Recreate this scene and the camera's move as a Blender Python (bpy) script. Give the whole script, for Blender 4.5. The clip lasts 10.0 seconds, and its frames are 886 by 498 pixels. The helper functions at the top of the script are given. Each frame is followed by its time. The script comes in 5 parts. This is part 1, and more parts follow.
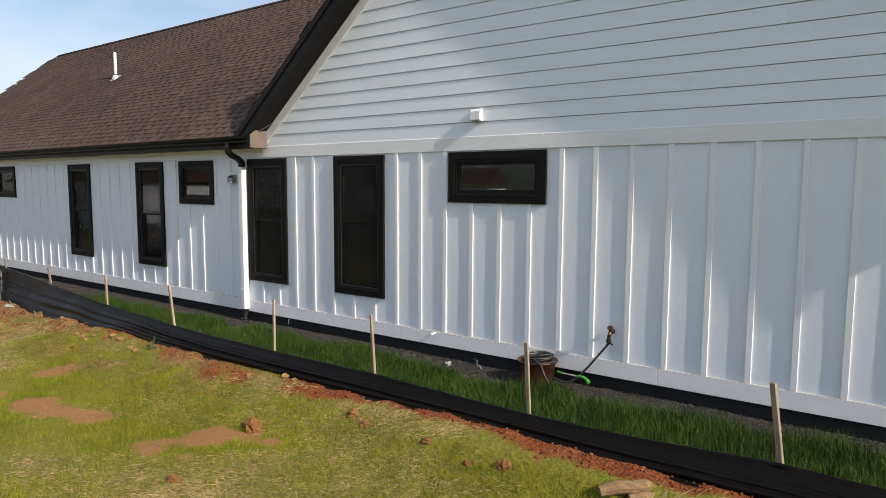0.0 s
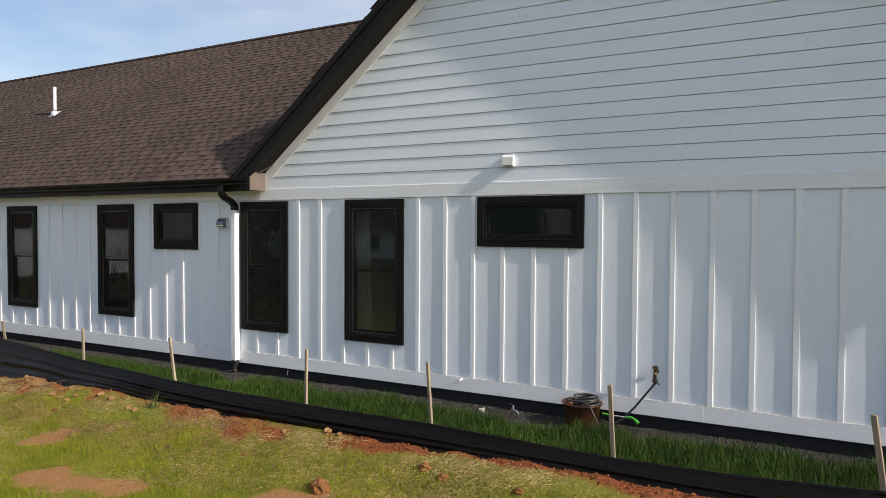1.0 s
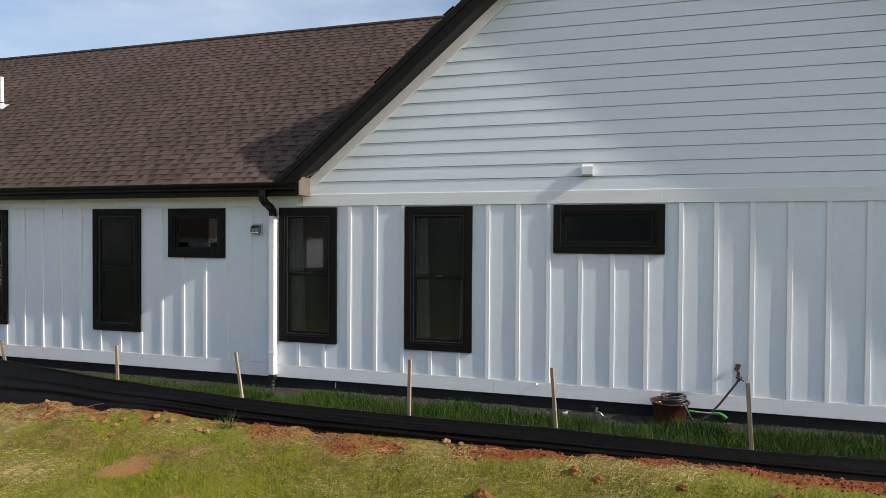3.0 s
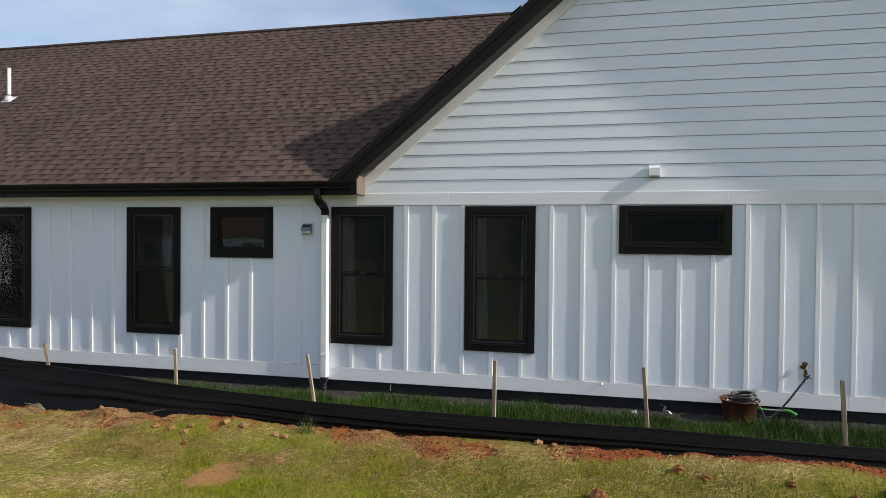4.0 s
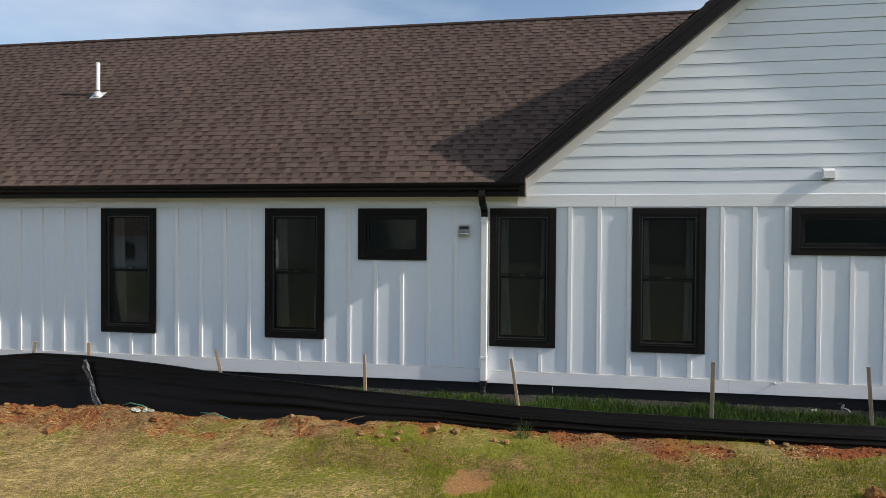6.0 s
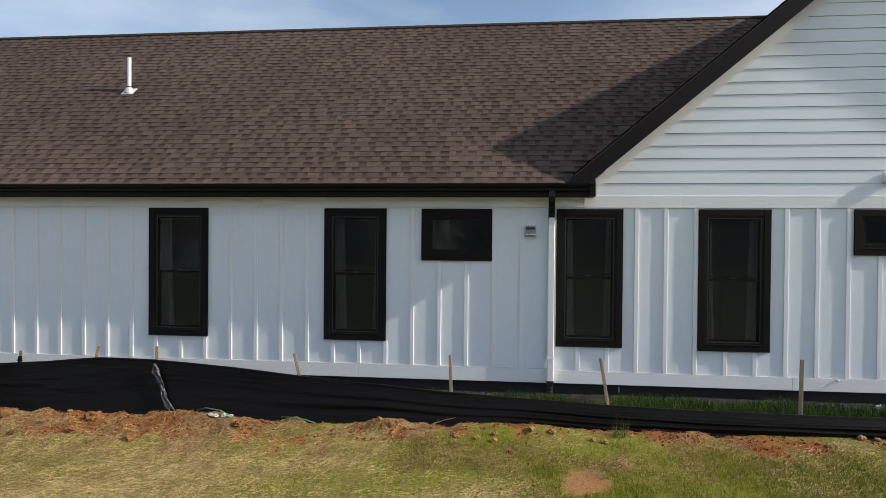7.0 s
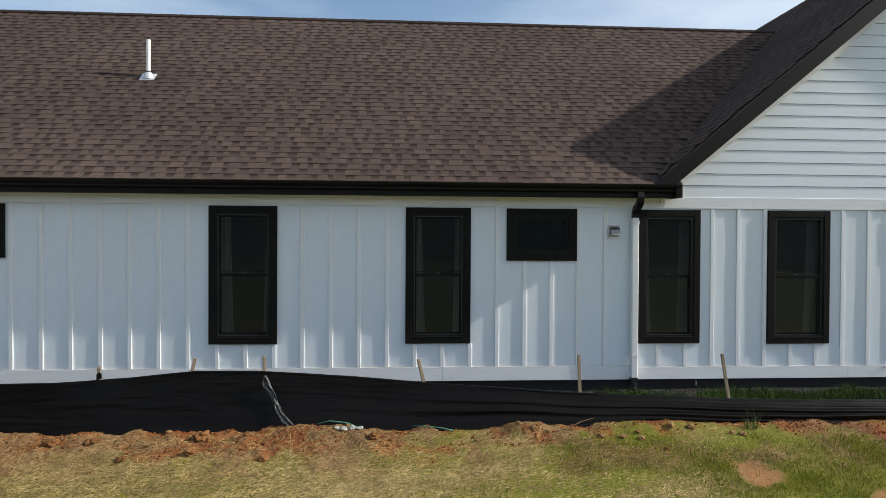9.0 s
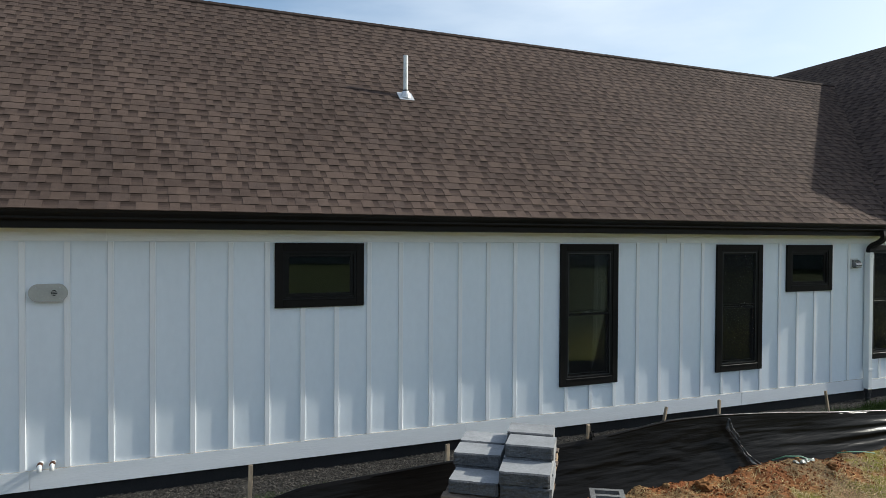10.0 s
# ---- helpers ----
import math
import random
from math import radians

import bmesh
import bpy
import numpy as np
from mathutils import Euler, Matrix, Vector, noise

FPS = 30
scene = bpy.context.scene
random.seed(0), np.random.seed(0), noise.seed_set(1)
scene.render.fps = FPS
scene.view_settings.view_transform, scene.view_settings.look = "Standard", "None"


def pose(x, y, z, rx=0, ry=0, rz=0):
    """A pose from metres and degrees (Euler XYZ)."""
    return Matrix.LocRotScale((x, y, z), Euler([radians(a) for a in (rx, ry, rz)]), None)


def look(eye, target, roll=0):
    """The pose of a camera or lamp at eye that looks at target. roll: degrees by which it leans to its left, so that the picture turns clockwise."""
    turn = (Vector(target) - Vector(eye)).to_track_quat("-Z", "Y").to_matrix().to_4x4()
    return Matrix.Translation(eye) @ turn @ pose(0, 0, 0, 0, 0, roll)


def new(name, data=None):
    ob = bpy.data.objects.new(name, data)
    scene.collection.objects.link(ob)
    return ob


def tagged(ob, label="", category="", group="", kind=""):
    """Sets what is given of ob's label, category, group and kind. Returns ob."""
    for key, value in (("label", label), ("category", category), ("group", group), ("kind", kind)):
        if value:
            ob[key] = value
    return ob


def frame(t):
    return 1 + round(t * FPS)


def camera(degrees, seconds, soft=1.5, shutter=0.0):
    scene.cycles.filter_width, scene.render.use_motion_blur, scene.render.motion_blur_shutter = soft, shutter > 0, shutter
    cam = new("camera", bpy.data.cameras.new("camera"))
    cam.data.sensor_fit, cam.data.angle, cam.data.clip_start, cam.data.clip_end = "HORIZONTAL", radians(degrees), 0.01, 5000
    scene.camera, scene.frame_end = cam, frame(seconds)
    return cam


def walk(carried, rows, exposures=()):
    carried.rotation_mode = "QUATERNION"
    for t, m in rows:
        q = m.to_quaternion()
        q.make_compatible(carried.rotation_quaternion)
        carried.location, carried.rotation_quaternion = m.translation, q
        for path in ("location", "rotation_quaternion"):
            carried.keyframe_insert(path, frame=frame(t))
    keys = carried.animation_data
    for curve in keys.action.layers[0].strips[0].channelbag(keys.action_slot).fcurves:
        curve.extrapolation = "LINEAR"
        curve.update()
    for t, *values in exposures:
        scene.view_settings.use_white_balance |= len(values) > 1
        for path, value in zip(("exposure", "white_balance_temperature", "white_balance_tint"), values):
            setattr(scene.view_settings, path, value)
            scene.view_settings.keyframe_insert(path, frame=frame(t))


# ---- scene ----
EXPOSURE = 0.11
cam = camera(68.7, 10.0, soft=0.5)
PATH = [
    (0, (-0.044, -0.025, 2.334), (-1.212, 1.587, 2.142), 0.3),
    (0.5, (-0.938, -0.568, 2.261), (-1.882, 1.192, 2.174), 0.7),
    (1, (-1.471, -0.829, 2.338), (-2.381, 0.952, 2.28), 0.3),
    (1.5, (-2.01, -1.065, 2.286), (-2.914, 0.718, 2.258), 0.5),
    (2, (-2.563, -1.331, 2.29), (-3.409, 0.481, 2.261), 0.5),
    (3.5, (-4.46, -1.92, 2.318), (-4.932, 0.023, 2.288), 0.4),
    (4, (-5.148, -2.055, 2.302), (-5.6, -0.107, 2.272), 0.5),
    (4.5, (-5.833, -2.199, 2.283), (-6.282, -0.25, 2.255), 0.5),
    (5, (-6.528, -2.322, 2.29), (-6.955, -0.369, 2.262), 0.5),
    (5.5, (-7.245, -2.443, 2.298), (-7.624, -0.48, 2.27), 0.4),
    (6, (-7.95, -2.544, 2.31), (-8.283, -0.572, 2.28), 0.4),
    (7.5, (-10.162, -2.74, 2.262), (-10.286, -0.744, 2.242), 0.4),
    (8, (-10.879, -2.734, 2.295), (-10.876, -0.734, 2.268), 0.3),
    (8.5, (-11.595, -2.684, 2.287), (-11.496, -0.686, 2.262), 0.3),
    (9, (-12.31, -2.615, 2.282), (-12.18, -0.62, 2.257), 0.3),
    (9.1, (-12.458, -2.6, 2.299), (-12.319, -0.605, 2.268), 0.4),
    (9.2, (-12.922, -2.533, 2.299), (-12.758, -0.54, 2.267), 0.5),
    (9.3, (-13.758, -2.426, 2.297), (-13.542, -0.438, 2.263), 0.4),
    (9.4, (-14.576, -2.309, 2.285), (-14.31, -0.327, 2.257), 0.3),
    (9.5, (-15.416, -2.153, 2.276), (-15.108, -0.177, 2.249), 0.3),
    (9.6, (-16.307, -1.983, 2.274), (-15.945, -0.016, 2.251), 0.4),
    (9.7, (-17.164, -1.788, 2.335), (-16.722, 0.162, 2.308), 0.3),
    (9.8, (-18.045, -1.53, 2.45), (-17.487, 0.39, 2.421), 0.3),
    (9.9, (-18.893, -1.248, 2.59), (-18.234, 0.639, 2.562), 0.3),
    (10, (-19.788, -0.879, 2.822), (-19.038, 0.975, 2.791), 0.3),
]
walk(cam, [(t, look(eye, target, roll)) for t, eye, target, roll in PATH], exposures=[(0.0, EXPOSURE + 0.03, 6440, 15), (1.5, EXPOSURE, 6340, 14), (4.5, EXPOSURE, 6260, 12), (9.0, EXPOSURE, 6120, 8.5), (10.0, EXPOSURE, 5950, 6)])

# ---- light ----
SUN_WAY = Vector((-1.62, 0.165, -1.0)).normalized()
sun = new("sun", bpy.data.lights.new("sun", "SUN"))
sun.data.energy, sun.data.angle, sun.data.color = 5.0, radians(0.55), (1.0, 0.91, 0.77)
sun.matrix_world = look((30, -20, 30), Vector((30, -20, 30)) + SUN_WAY)
world = bpy.data.worlds.new("world")
scene.world = world
world.use_nodes = True
wn, wl = world.node_tree.nodes, world.node_tree.links
background = wn["Background"]
background.inputs["Strength"].default_value = 0.138
sky = wn.new("ShaderNodeTexSky")
sky.sky_type, sky.sun_disc = "NISHITA", False
sky.sun_elevation, sky.sun_rotation = radians(31.6), radians(95.8)
sky.air_density, sky.dust_density, sky.ozone_density = 1.15, 2.0, 1.5
cloud_at = wn.new("ShaderNodeTexCoord")
cloud_map = wn.new("ShaderNodeMapping")
cloud_map.inputs["Scale"].default_value = (1.3, 2.2, 6.0)
cloud = wn.new("ShaderNodeTexNoise")
cloud.inputs["Scale"].default_value, cloud.inputs["Detail"].default_value = 1.25, 7
cloud_ramp = wn.new("ShaderNodeValToRGB")
cloud_ramp.color_ramp.elements[0].position, cloud_ramp.color_ramp.elements[1].position = 0.39, 0.72
cloud_mix = wn.new("ShaderNodeMixRGB")
cloud_mix.inputs[2].default_value = (6.5, 6.75, 7.0, 1)
toward = wn.new("ShaderNodeVectorMath")
toward.operation, toward.inputs[1].default_value = "DOT_PRODUCT", (-SUN_WAY.x, -SUN_WAY.y, 0.0)
veil = wn.new("ShaderNodeMapRange")
veil.inputs["From Min"].default_value, veil.inputs["From Max"].default_value = -0.05, 0.8
veil.inputs["To Min"].default_value, veil.inputs["To Max"].default_value = 0.0, 0.5
cloud_part = wn.new("ShaderNodeMath")
cloud_part.operation, cloud_part.inputs[1].default_value, cloud_part.use_clamp = "MULTIPLY_ADD", 0.62, True
wl.new(cloud_at.outputs["Generated"], toward.inputs[0])
wl.new(toward.outputs["Value"], veil.inputs["Value"])
wl.new(veil.outputs[0], cloud_part.inputs[2])
wl.new(cloud_at.outputs["Generated"], cloud_map.inputs[0])
wl.new(cloud_map.outputs[0], cloud.inputs["Vector"])
wl.new(cloud.outputs["Fac"], cloud_ramp.inputs[0])
wl.new(cloud_ramp.outputs[0], cloud_part.inputs[0])
wl.new(cloud_part.outputs[0], cloud_mix.inputs[0])
wl.new(sky.outputs[0], cloud_mix.inputs[1])
wl.new(cloud_mix.outputs[0], background.inputs["Color"])


# ---- materials ----
def material(name, color, other=None, rough=0.6, metal=0.0, scale=6.0, fine=80.0, stretch=(1, 1, 1), bump=0.0, bump_scale=None,
             piece=0.0, island=0.0, spread=(0.35, 0.65), spec=0.5, local=False):
    """Two-scale noise between two colours, with optional variation per object or per island and fine relief."""
    m = bpy.data.materials.new(name)
    m.use_nodes = True
    n, l = m.node_tree.nodes, m.node_tree.links
    b = n["Principled BSDF"]
    b.inputs["Roughness"].default_value, b.inputs["Metallic"].default_value = rough, metal
    b.inputs["Specular IOR Level"].default_value = spec
    other = other or tuple(0.86 * c for c in color)
    if local:
        at = n.new("ShaderNodeTexCoord").outputs["Object"]
    else:
        at = n.new("ShaderNodeNewGeometry").outputs["Position"]
    mp = n.new("ShaderNodeMapping")
    mp.inputs["Scale"].default_value = stretch
    l.new(at, mp.inputs[0])
    broad, grain = n.new("ShaderNodeTexNoise"), n.new("ShaderNodeTexNoise")
    broad.inputs["Scale"].default_value, broad.inputs["Detail"].default_value = scale, 5
    grain.inputs["Scale"].default_value, grain.inputs["Detail"].default_value = fine, 3
    l.new(mp.outputs[0], broad.inputs["Vector"])
    l.new(mp.outputs[0], grain.inputs["Vector"])
    both = n.new("ShaderNodeMath")
    both.operation, both.use_clamp = "MULTIPLY_ADD", False
    both.inputs[1].default_value = 0.45
    l.new(grain.outputs["Fac"], both.inputs[0])
    scaled = n.new("ShaderNodeMath")
    scaled.operation, scaled.inputs[1].default_value = "MULTIPLY", 0.55
    l.new(broad.outputs["Fac"], scaled.inputs[0])
    l.new(scaled.outputs[0], both.inputs[2])
    ramp = n.new("ShaderNodeValToRGB")
    ramp.color_ramp.elements[0].position, ramp.color_ramp.elements[1].position = spread
    ramp.color_ramp.elements[0].color, ramp.color_ramp.elements[1].color = (*other, 1), (*color, 1)
    l.new(both.outputs[0], ramp.inputs[0])
    out = ramp.outputs[0]
    for amount, node, socket in ((piece, "ShaderNodeObjectInfo", "Random"), (island, "ShaderNodeNewGeometry", "Random Per Island")):
        if amount:
            info, span, hsv = n.new(node), n.new("ShaderNodeMapRange"), n.new("ShaderNodeHueSaturation")
            span.inputs["To Min"].default_value, span.inputs["To Max"].default_value = 1 - amount, 1 + amount
            l.new(info.outputs[socket], span.inputs["Value"])
            l.new(span.outputs[0], hsv.inputs["Value"])
            l.new(out, hsv.inputs["Color"])
            out = hsv.outputs[0]
    l.new(out, b.inputs["Base Color"])
    if bump:
        bp = n.new("ShaderNodeBump")
        bp.inputs["Strength"].default_value, bp.inputs["Distance"].default_value = 1.0, bump
        src = grain
        if bump_scale:
            src = n.new("ShaderNodeTexNoise")
            src.inputs["Scale"].default_value, src.inputs["Detail"].default_value = bump_scale, 4
            l.new(mp.outputs[0], src.inputs["Vector"])
        l.new(src.outputs["Fac"], bp.inputs["Height"])
        l.new(bp.outputs[0], b.inputs["Normal"])
    return m


M = {}
M["panel"] = material("white fibre cement panel", (0.80, 0.845, 0.885), (0.755, 0.80, 0.84), rough=0.45, scale=0.9, fine=14, stretch=(1, 1, 0.5), bump=0.004, bump_scale=2.6)
M["batten"] = material("white batten", (0.85, 0.855, 0.855), (0.80, 0.805, 0.81), rough=0.45, scale=3, fine=30, stretch=(4, 4, 0.35), bump=0.0009, bump_scale=22, piece=0.02)
M["board"] = material("white wood grain board", (0.85, 0.855, 0.855), (0.79, 0.795, 0.80), rough=0.48, scale=3, fine=30, stretch=(0.7, 4, 5), bump=0.0014, bump_scale=16, piece=0.02)
M["lap"] = material("white lap siding", (0.80, 0.845, 0.885), (0.76, 0.805, 0.845), rough=0.45, scale=1.5, fine=20, stretch=(0.4, 4, 5), bump=0.0006, bump_scale=14, piece=0.012)
M["ledge"] = material("dusty painted ledge", (0.58, 0.54, 0.48), (0.40, 0.36, 0.31), rough=0.9, scale=5, fine=40, stretch=(0.6, 3, 3), spec=0.1)
M["sheathing"] = material("dark backing for lap shadow lines", (0.16, 0.12, 0.09), (0.11, 0.08, 0.06), rough=0.9, scale=2, fine=20)
# Sunny side of the bronze eave box: sunlight is put into this paler tan.
M["sunlit_bronze"] = material("bronze in sunlit tan", (0.17, 0.135, 0.105), (0.13, 0.10, 0.08), rough=0.5, scale=5, fine=40)
M["soffit"] = material("white soffit", (0.80, 0.79, 0.76), rough=0.5, scale=2, fine=30)
M["bronze"] = material("dark bronze metal", (0.013, 0.0098, 0.0082), (0.008, 0.0063, 0.0055), rough=0.45, scale=2, fine=30, spec=0.18)
M["frame"] = material("black window frame", (0.0115, 0.0108, 0.0103), (0.008, 0.0076, 0.0073), rough=0.45, scale=3, fine=40, stretch=(1, 1, 0.5), spec=0.16)
M["trim_black"] = material("black window trim", (0.0125, 0.0108, 0.0094), (0.0085, 0.0074, 0.0064), rough=0.6, scale=4, fine=50, bump=0.0004, spec=0.12)
M["screen_edge"] = material("dark grey screen frame", (0.042, 0.041, 0.040), (0.030, 0.029, 0.028), rough=0.4, scale=4, fine=40, spec=0.4)
M["foundation"] = material("black foundation coating", (0.014, 0.0145, 0.016), (0.008, 0.0085, 0.0095), rough=0.8, scale=3, fine=40, bump=0.003)


def shingle_material(name, colours, per_object):
    """Granule-coated asphalt: each tab has one of a few blended browns, with broad weathering and fine granules."""
    m = bpy.data.materials.new(name)
    m.use_nodes = True
    n, l = m.node_tree.nodes, m.node_tree.links
    b = n["Principled BSDF"]
    b.inputs["Roughness"].default_value, b.inputs["Specular IOR Level"].default_value = 0.95, 0.08
    geo = n.new("ShaderNodeNewGeometry")
    pick = n.new("ShaderNodeValToRGB")
    stops = pick.color_ramp.elements
    while len(stops) < len(colours):
        stops.new(0.5)
    for k, c in enumerate(colours):
        stops[k].position, stops[k].color = k / (len(colours) - 1), (*c, 1)
    l.new(n.new("ShaderNodeObjectInfo").outputs["Random"] if per_object else geo.outputs["Random Per Island"], pick.inputs[0])
    out = pick.outputs[0]
    for scale, detail, low, high in ((0.55, 4, 0.84, 1.14), (9.0, 3, 0.90, 1.10), (260.0, 2, 0.68, 1.32)):
        t, span, hsv = n.new("ShaderNodeTexNoise"), n.new("ShaderNodeMapRange"), n.new("ShaderNodeHueSaturation")
        t.inputs["Scale"].default_value, t.inputs["Detail"].default_value = scale, detail
        l.new(geo.outputs["Position"], t.inputs["Vector"])
        span.inputs["From Min"].default_value, span.inputs["From Max"].default_value = 0.32, 0.68
        span.inputs["To Min"].default_value, span.inputs["To Max"].default_value = low, high
        l.new(t.outputs["Fac"], span.inputs["Value"])
        l.new(span.outputs[0], hsv.inputs["Value"])
        l.new(out, hsv.inputs["Color"])
        out = hsv.outputs[0]
    l.new(out, b.inputs["Base Color"])
    bp = n.new("ShaderNodeBump")
    bp.inputs["Strength"].default_value, bp.inputs["Distance"].default_value = 1.0, 0.0015
    l.new(t.outputs["Fac"], bp.inputs["Height"])
    l.new(bp.outputs[0], b.inputs["Normal"])
    return m


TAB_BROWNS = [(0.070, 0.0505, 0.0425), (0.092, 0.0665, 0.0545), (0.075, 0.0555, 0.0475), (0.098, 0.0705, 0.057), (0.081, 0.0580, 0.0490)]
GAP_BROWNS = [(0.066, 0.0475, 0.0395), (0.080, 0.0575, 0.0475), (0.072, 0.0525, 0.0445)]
# Fade and band browns: shade under each course, put into the granule colour.
SHADE_FADE_BROWNS = [(0.053, 0.0380, 0.0315), (0.063, 0.0455, 0.038), (0.049, 0.036, 0.0305)]
SHADE_BAND_BROWNS = [(0.034, 0.0244, 0.0204), (0.042, 0.0304, 0.0254), (0.031, 0.0226, 0.0195)]
for key, colours in (("shingle", TAB_BROWNS), ("shingle_low", GAP_BROWNS), ("shingle_shade_fade", SHADE_FADE_BROWNS), ("shingle_shade_band", SHADE_BAND_BROWNS)):
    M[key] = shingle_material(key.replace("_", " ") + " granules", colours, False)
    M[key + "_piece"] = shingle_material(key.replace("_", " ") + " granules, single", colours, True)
M["roof_deck"] = material("roof underlay", (0.05, 0.04, 0.035), rough=0.9)
M["pvc"] = material("white plastic pipe", (0.82, 0.82, 0.80), (0.70, 0.70, 0.68), rough=0.35, scale=6, fine=40)
M["downpipe"] = material("white painted aluminium", (0.82, 0.82, 0.80), (0.76, 0.76, 0.75), rough=0.35, scale=3, fine=40)
M["black_plastic"] = material("black plastic", (0.015, 0.015, 0.016), rough=0.4, scale=6, fine=50)
M["rubber"] = material("black rubber hose", (0.018, 0.018, 0.019), (0.03, 0.03, 0.03), rough=0.45, scale=10, fine=60)
M["steel"] = material("galvanised metal", (0.55, 0.56, 0.58), (0.38, 0.39, 0.40), rough=0.32, metal=1.0, scale=9, fine=60)
M["flashing"] = material("pale aluminium flashing", (0.72, 0.72, 0.72), (0.55, 0.55, 0.56), rough=0.45, metal=0.35, scale=9, fine=60)
M["brass"] = material("brass", (0.20, 0.12, 0.07), (0.09, 0.055, 0.035), rough=0.35, metal=1.0, scale=12, fine=90)
M["copper"] = material("hammered copper", (0.23, 0.105, 0.06), (0.08, 0.040, 0.026), rough=0.38, metal=0.9, scale=7, fine=45, bump=0.004, bump_scale=40, spread=(0.3, 0.6))
M["lime"] = material("bright green plastic", (0.06, 0.36, 0.035), rough=0.35, scale=8, fine=50)
M["grey_plastic"] = material("grey plastic", (0.44, 0.44, 0.40), (0.38, 0.38, 0.35), rough=0.5, scale=8, fine=60)
M["vent_plate"] = material("pale grey vent plate", (0.68, 0.69, 0.68), (0.58, 0.59, 0.58), rough=0.5, scale=8, fine=60)
M["curtain"] = material("white curtain", (0.62, 0.62, 0.60), (0.50, 0.50, 0.485), rough=0.9, scale=5, fine=120, stretch=(3, 3, 0.3))
M["hood_metal"] = material("galvanised hood metal", (0.30, 0.30, 0.30), (0.16, 0.16, 0.16), rough=0.22, metal=1.0, scale=14, fine=60)
M["sash_metal"] = material("satin nickel", (0.80, 0.79, 0.77), (0.7, 0.69, 0.67), rough=0.4, scale=20, fine=90)
M["room"] = material("grey room paint", (0.30, 0.30, 0.29), rough=0.9, scale=1, fine=30)
M["room_floor"] = material("room floor", (0.24, 0.21, 0.17), rough=0.5, scale=2, fine=30, stretch=(0.3, 4, 1))
M["stake"] = material("weathered pine stake", (0.39, 0.31, 0.215), (0.17, 0.135, 0.10), rough=0.85, scale=9, fine=60, stretch=(3, 3, 0.25), bump=0.002, piece=0.28)
M["pallet"] = material("pallet wood", (0.52, 0.38, 0.22), (0.26, 0.17, 0.10), rough=0.85, scale=6, fine=60, stretch=(1, 1, 3), bump=0.002, piece=0.3)
M["pallet_dark"] = material("weathered pallet wood with shade in its colour", (0.20, 0.15, 0.11), (0.09, 0.065, 0.05), rough=0.9, scale=6, fine=60, stretch=(1, 1, 3), bump=0.002, piece=0.3)
M["block"] = material("grey concrete block", (0.172, 0.171, 0.168), (0.052, 0.052, 0.052), rough=0.95, scale=5, fine=70, bump=0.003, bump_scale=150, piece=0.2, spread=(0.28, 0.72))
M["split"] = material("split face concrete block", (0.23, 0.23, 0.225), (0.075, 0.075, 0.075), rough=0.98, scale=22, fine=120, bump=0.012, bump_scale=60, piece=0.12, spread=(0.3, 0.62))
# Tops and sides pale, split faces dark: sun and shade put into the greys.
M["cap"] = material("grey concrete cap block", (0.33, 0.335, 0.34), (0.19, 0.193, 0.198), rough=0.95, scale=6, fine=60, bump=0.002, bump_scale=90, piece=0.14, spread=(0.28, 0.7))
M["cap_shade_face"] = material("split face of a cap block with shade in its grey", (0.125, 0.128, 0.136), (0.036, 0.037, 0.040), rough=0.98, scale=7, fine=90, bump=0.006, bump_scale=70, piece=0.15, spread=(0.3, 0.68))
M["grass"] = material("lush grass", (0.050, 0.090, 0.012), (0.015, 0.033, 0.006), rough=0.7, scale=2.0, fine=9, island=0.5, spec=0.12)
M["weed"] = material("pale green weed blades", (0.11, 0.17, 0.045), (0.055, 0.09, 0.022), rough=0.6, scale=2.0, fine=9, island=0.4, spec=0.25)
M["lawn"] = material("thin spring lawn", (0.235, 0.240, 0.015), (0.115, 0.145, 0.009), rough=0.75, scale=0.9, fine=7, island=0.3, spec=0.1, spread=(0.38, 0.62))
# Paler and greyer than leaves: distance haze is put into the colour.
M["woods"] = material("hazed distant woods", (0.190, 0.215, 0.200), (0.145, 0.165, 0.150), rough=1.0, scale=0.7, fine=3.0, spec=0.0)
M["straw"] = material("dry straw", (0.385, 0.285, 0.115), (0.165, 0.118, 0.044), rough=0.7, scale=3, fine=30, island=0.45, spec=0.3)
M["crumb"] = material("loose clay crumb", (0.235, 0.086, 0.030), (0.095, 0.036, 0.014), rough=0.95, scale=5, fine=40, island=0.5, spec=0.1)
M["old_straw"] = material("brown rotting straw", (0.30, 0.19, 0.085), (0.12, 0.07, 0.03), rough=0.85, scale=3, fine=30, island=0.45, spec=0.2)
M["mulch"] = material("dark bark mulch", (0.085, 0.077, 0.068), (0.024, 0.022, 0.020), rough=0.95, scale=8, fine=60, island=0.65, spec=0.2)
M["clay"] = material("red clay clod", (0.25, 0.120, 0.045), (0.12, 0.054, 0.021), rough=0.95, scale=9, fine=70, bump=0.006, bump_scale=50, piece=0.2, spec=0.1)
M["stone"] = material("tan field stone", (0.33, 0.20, 0.085), (0.18, 0.10, 0.042), rough=0.9, scale=8, fine=70, bump=0.004, piece=0.2, spec=0.2)
M["bark"] = material("pale broken wood", (0.31, 0.195, 0.09), (0.13, 0.08, 0.042), rough=0.9, scale=8, fine=60, stretch=(1, 4, 4), bump=0.004)
M["green_cord"] = material("green plastic strap", (0.10, 0.26, 0.16), rough=0.4, scale=8, fine=50)
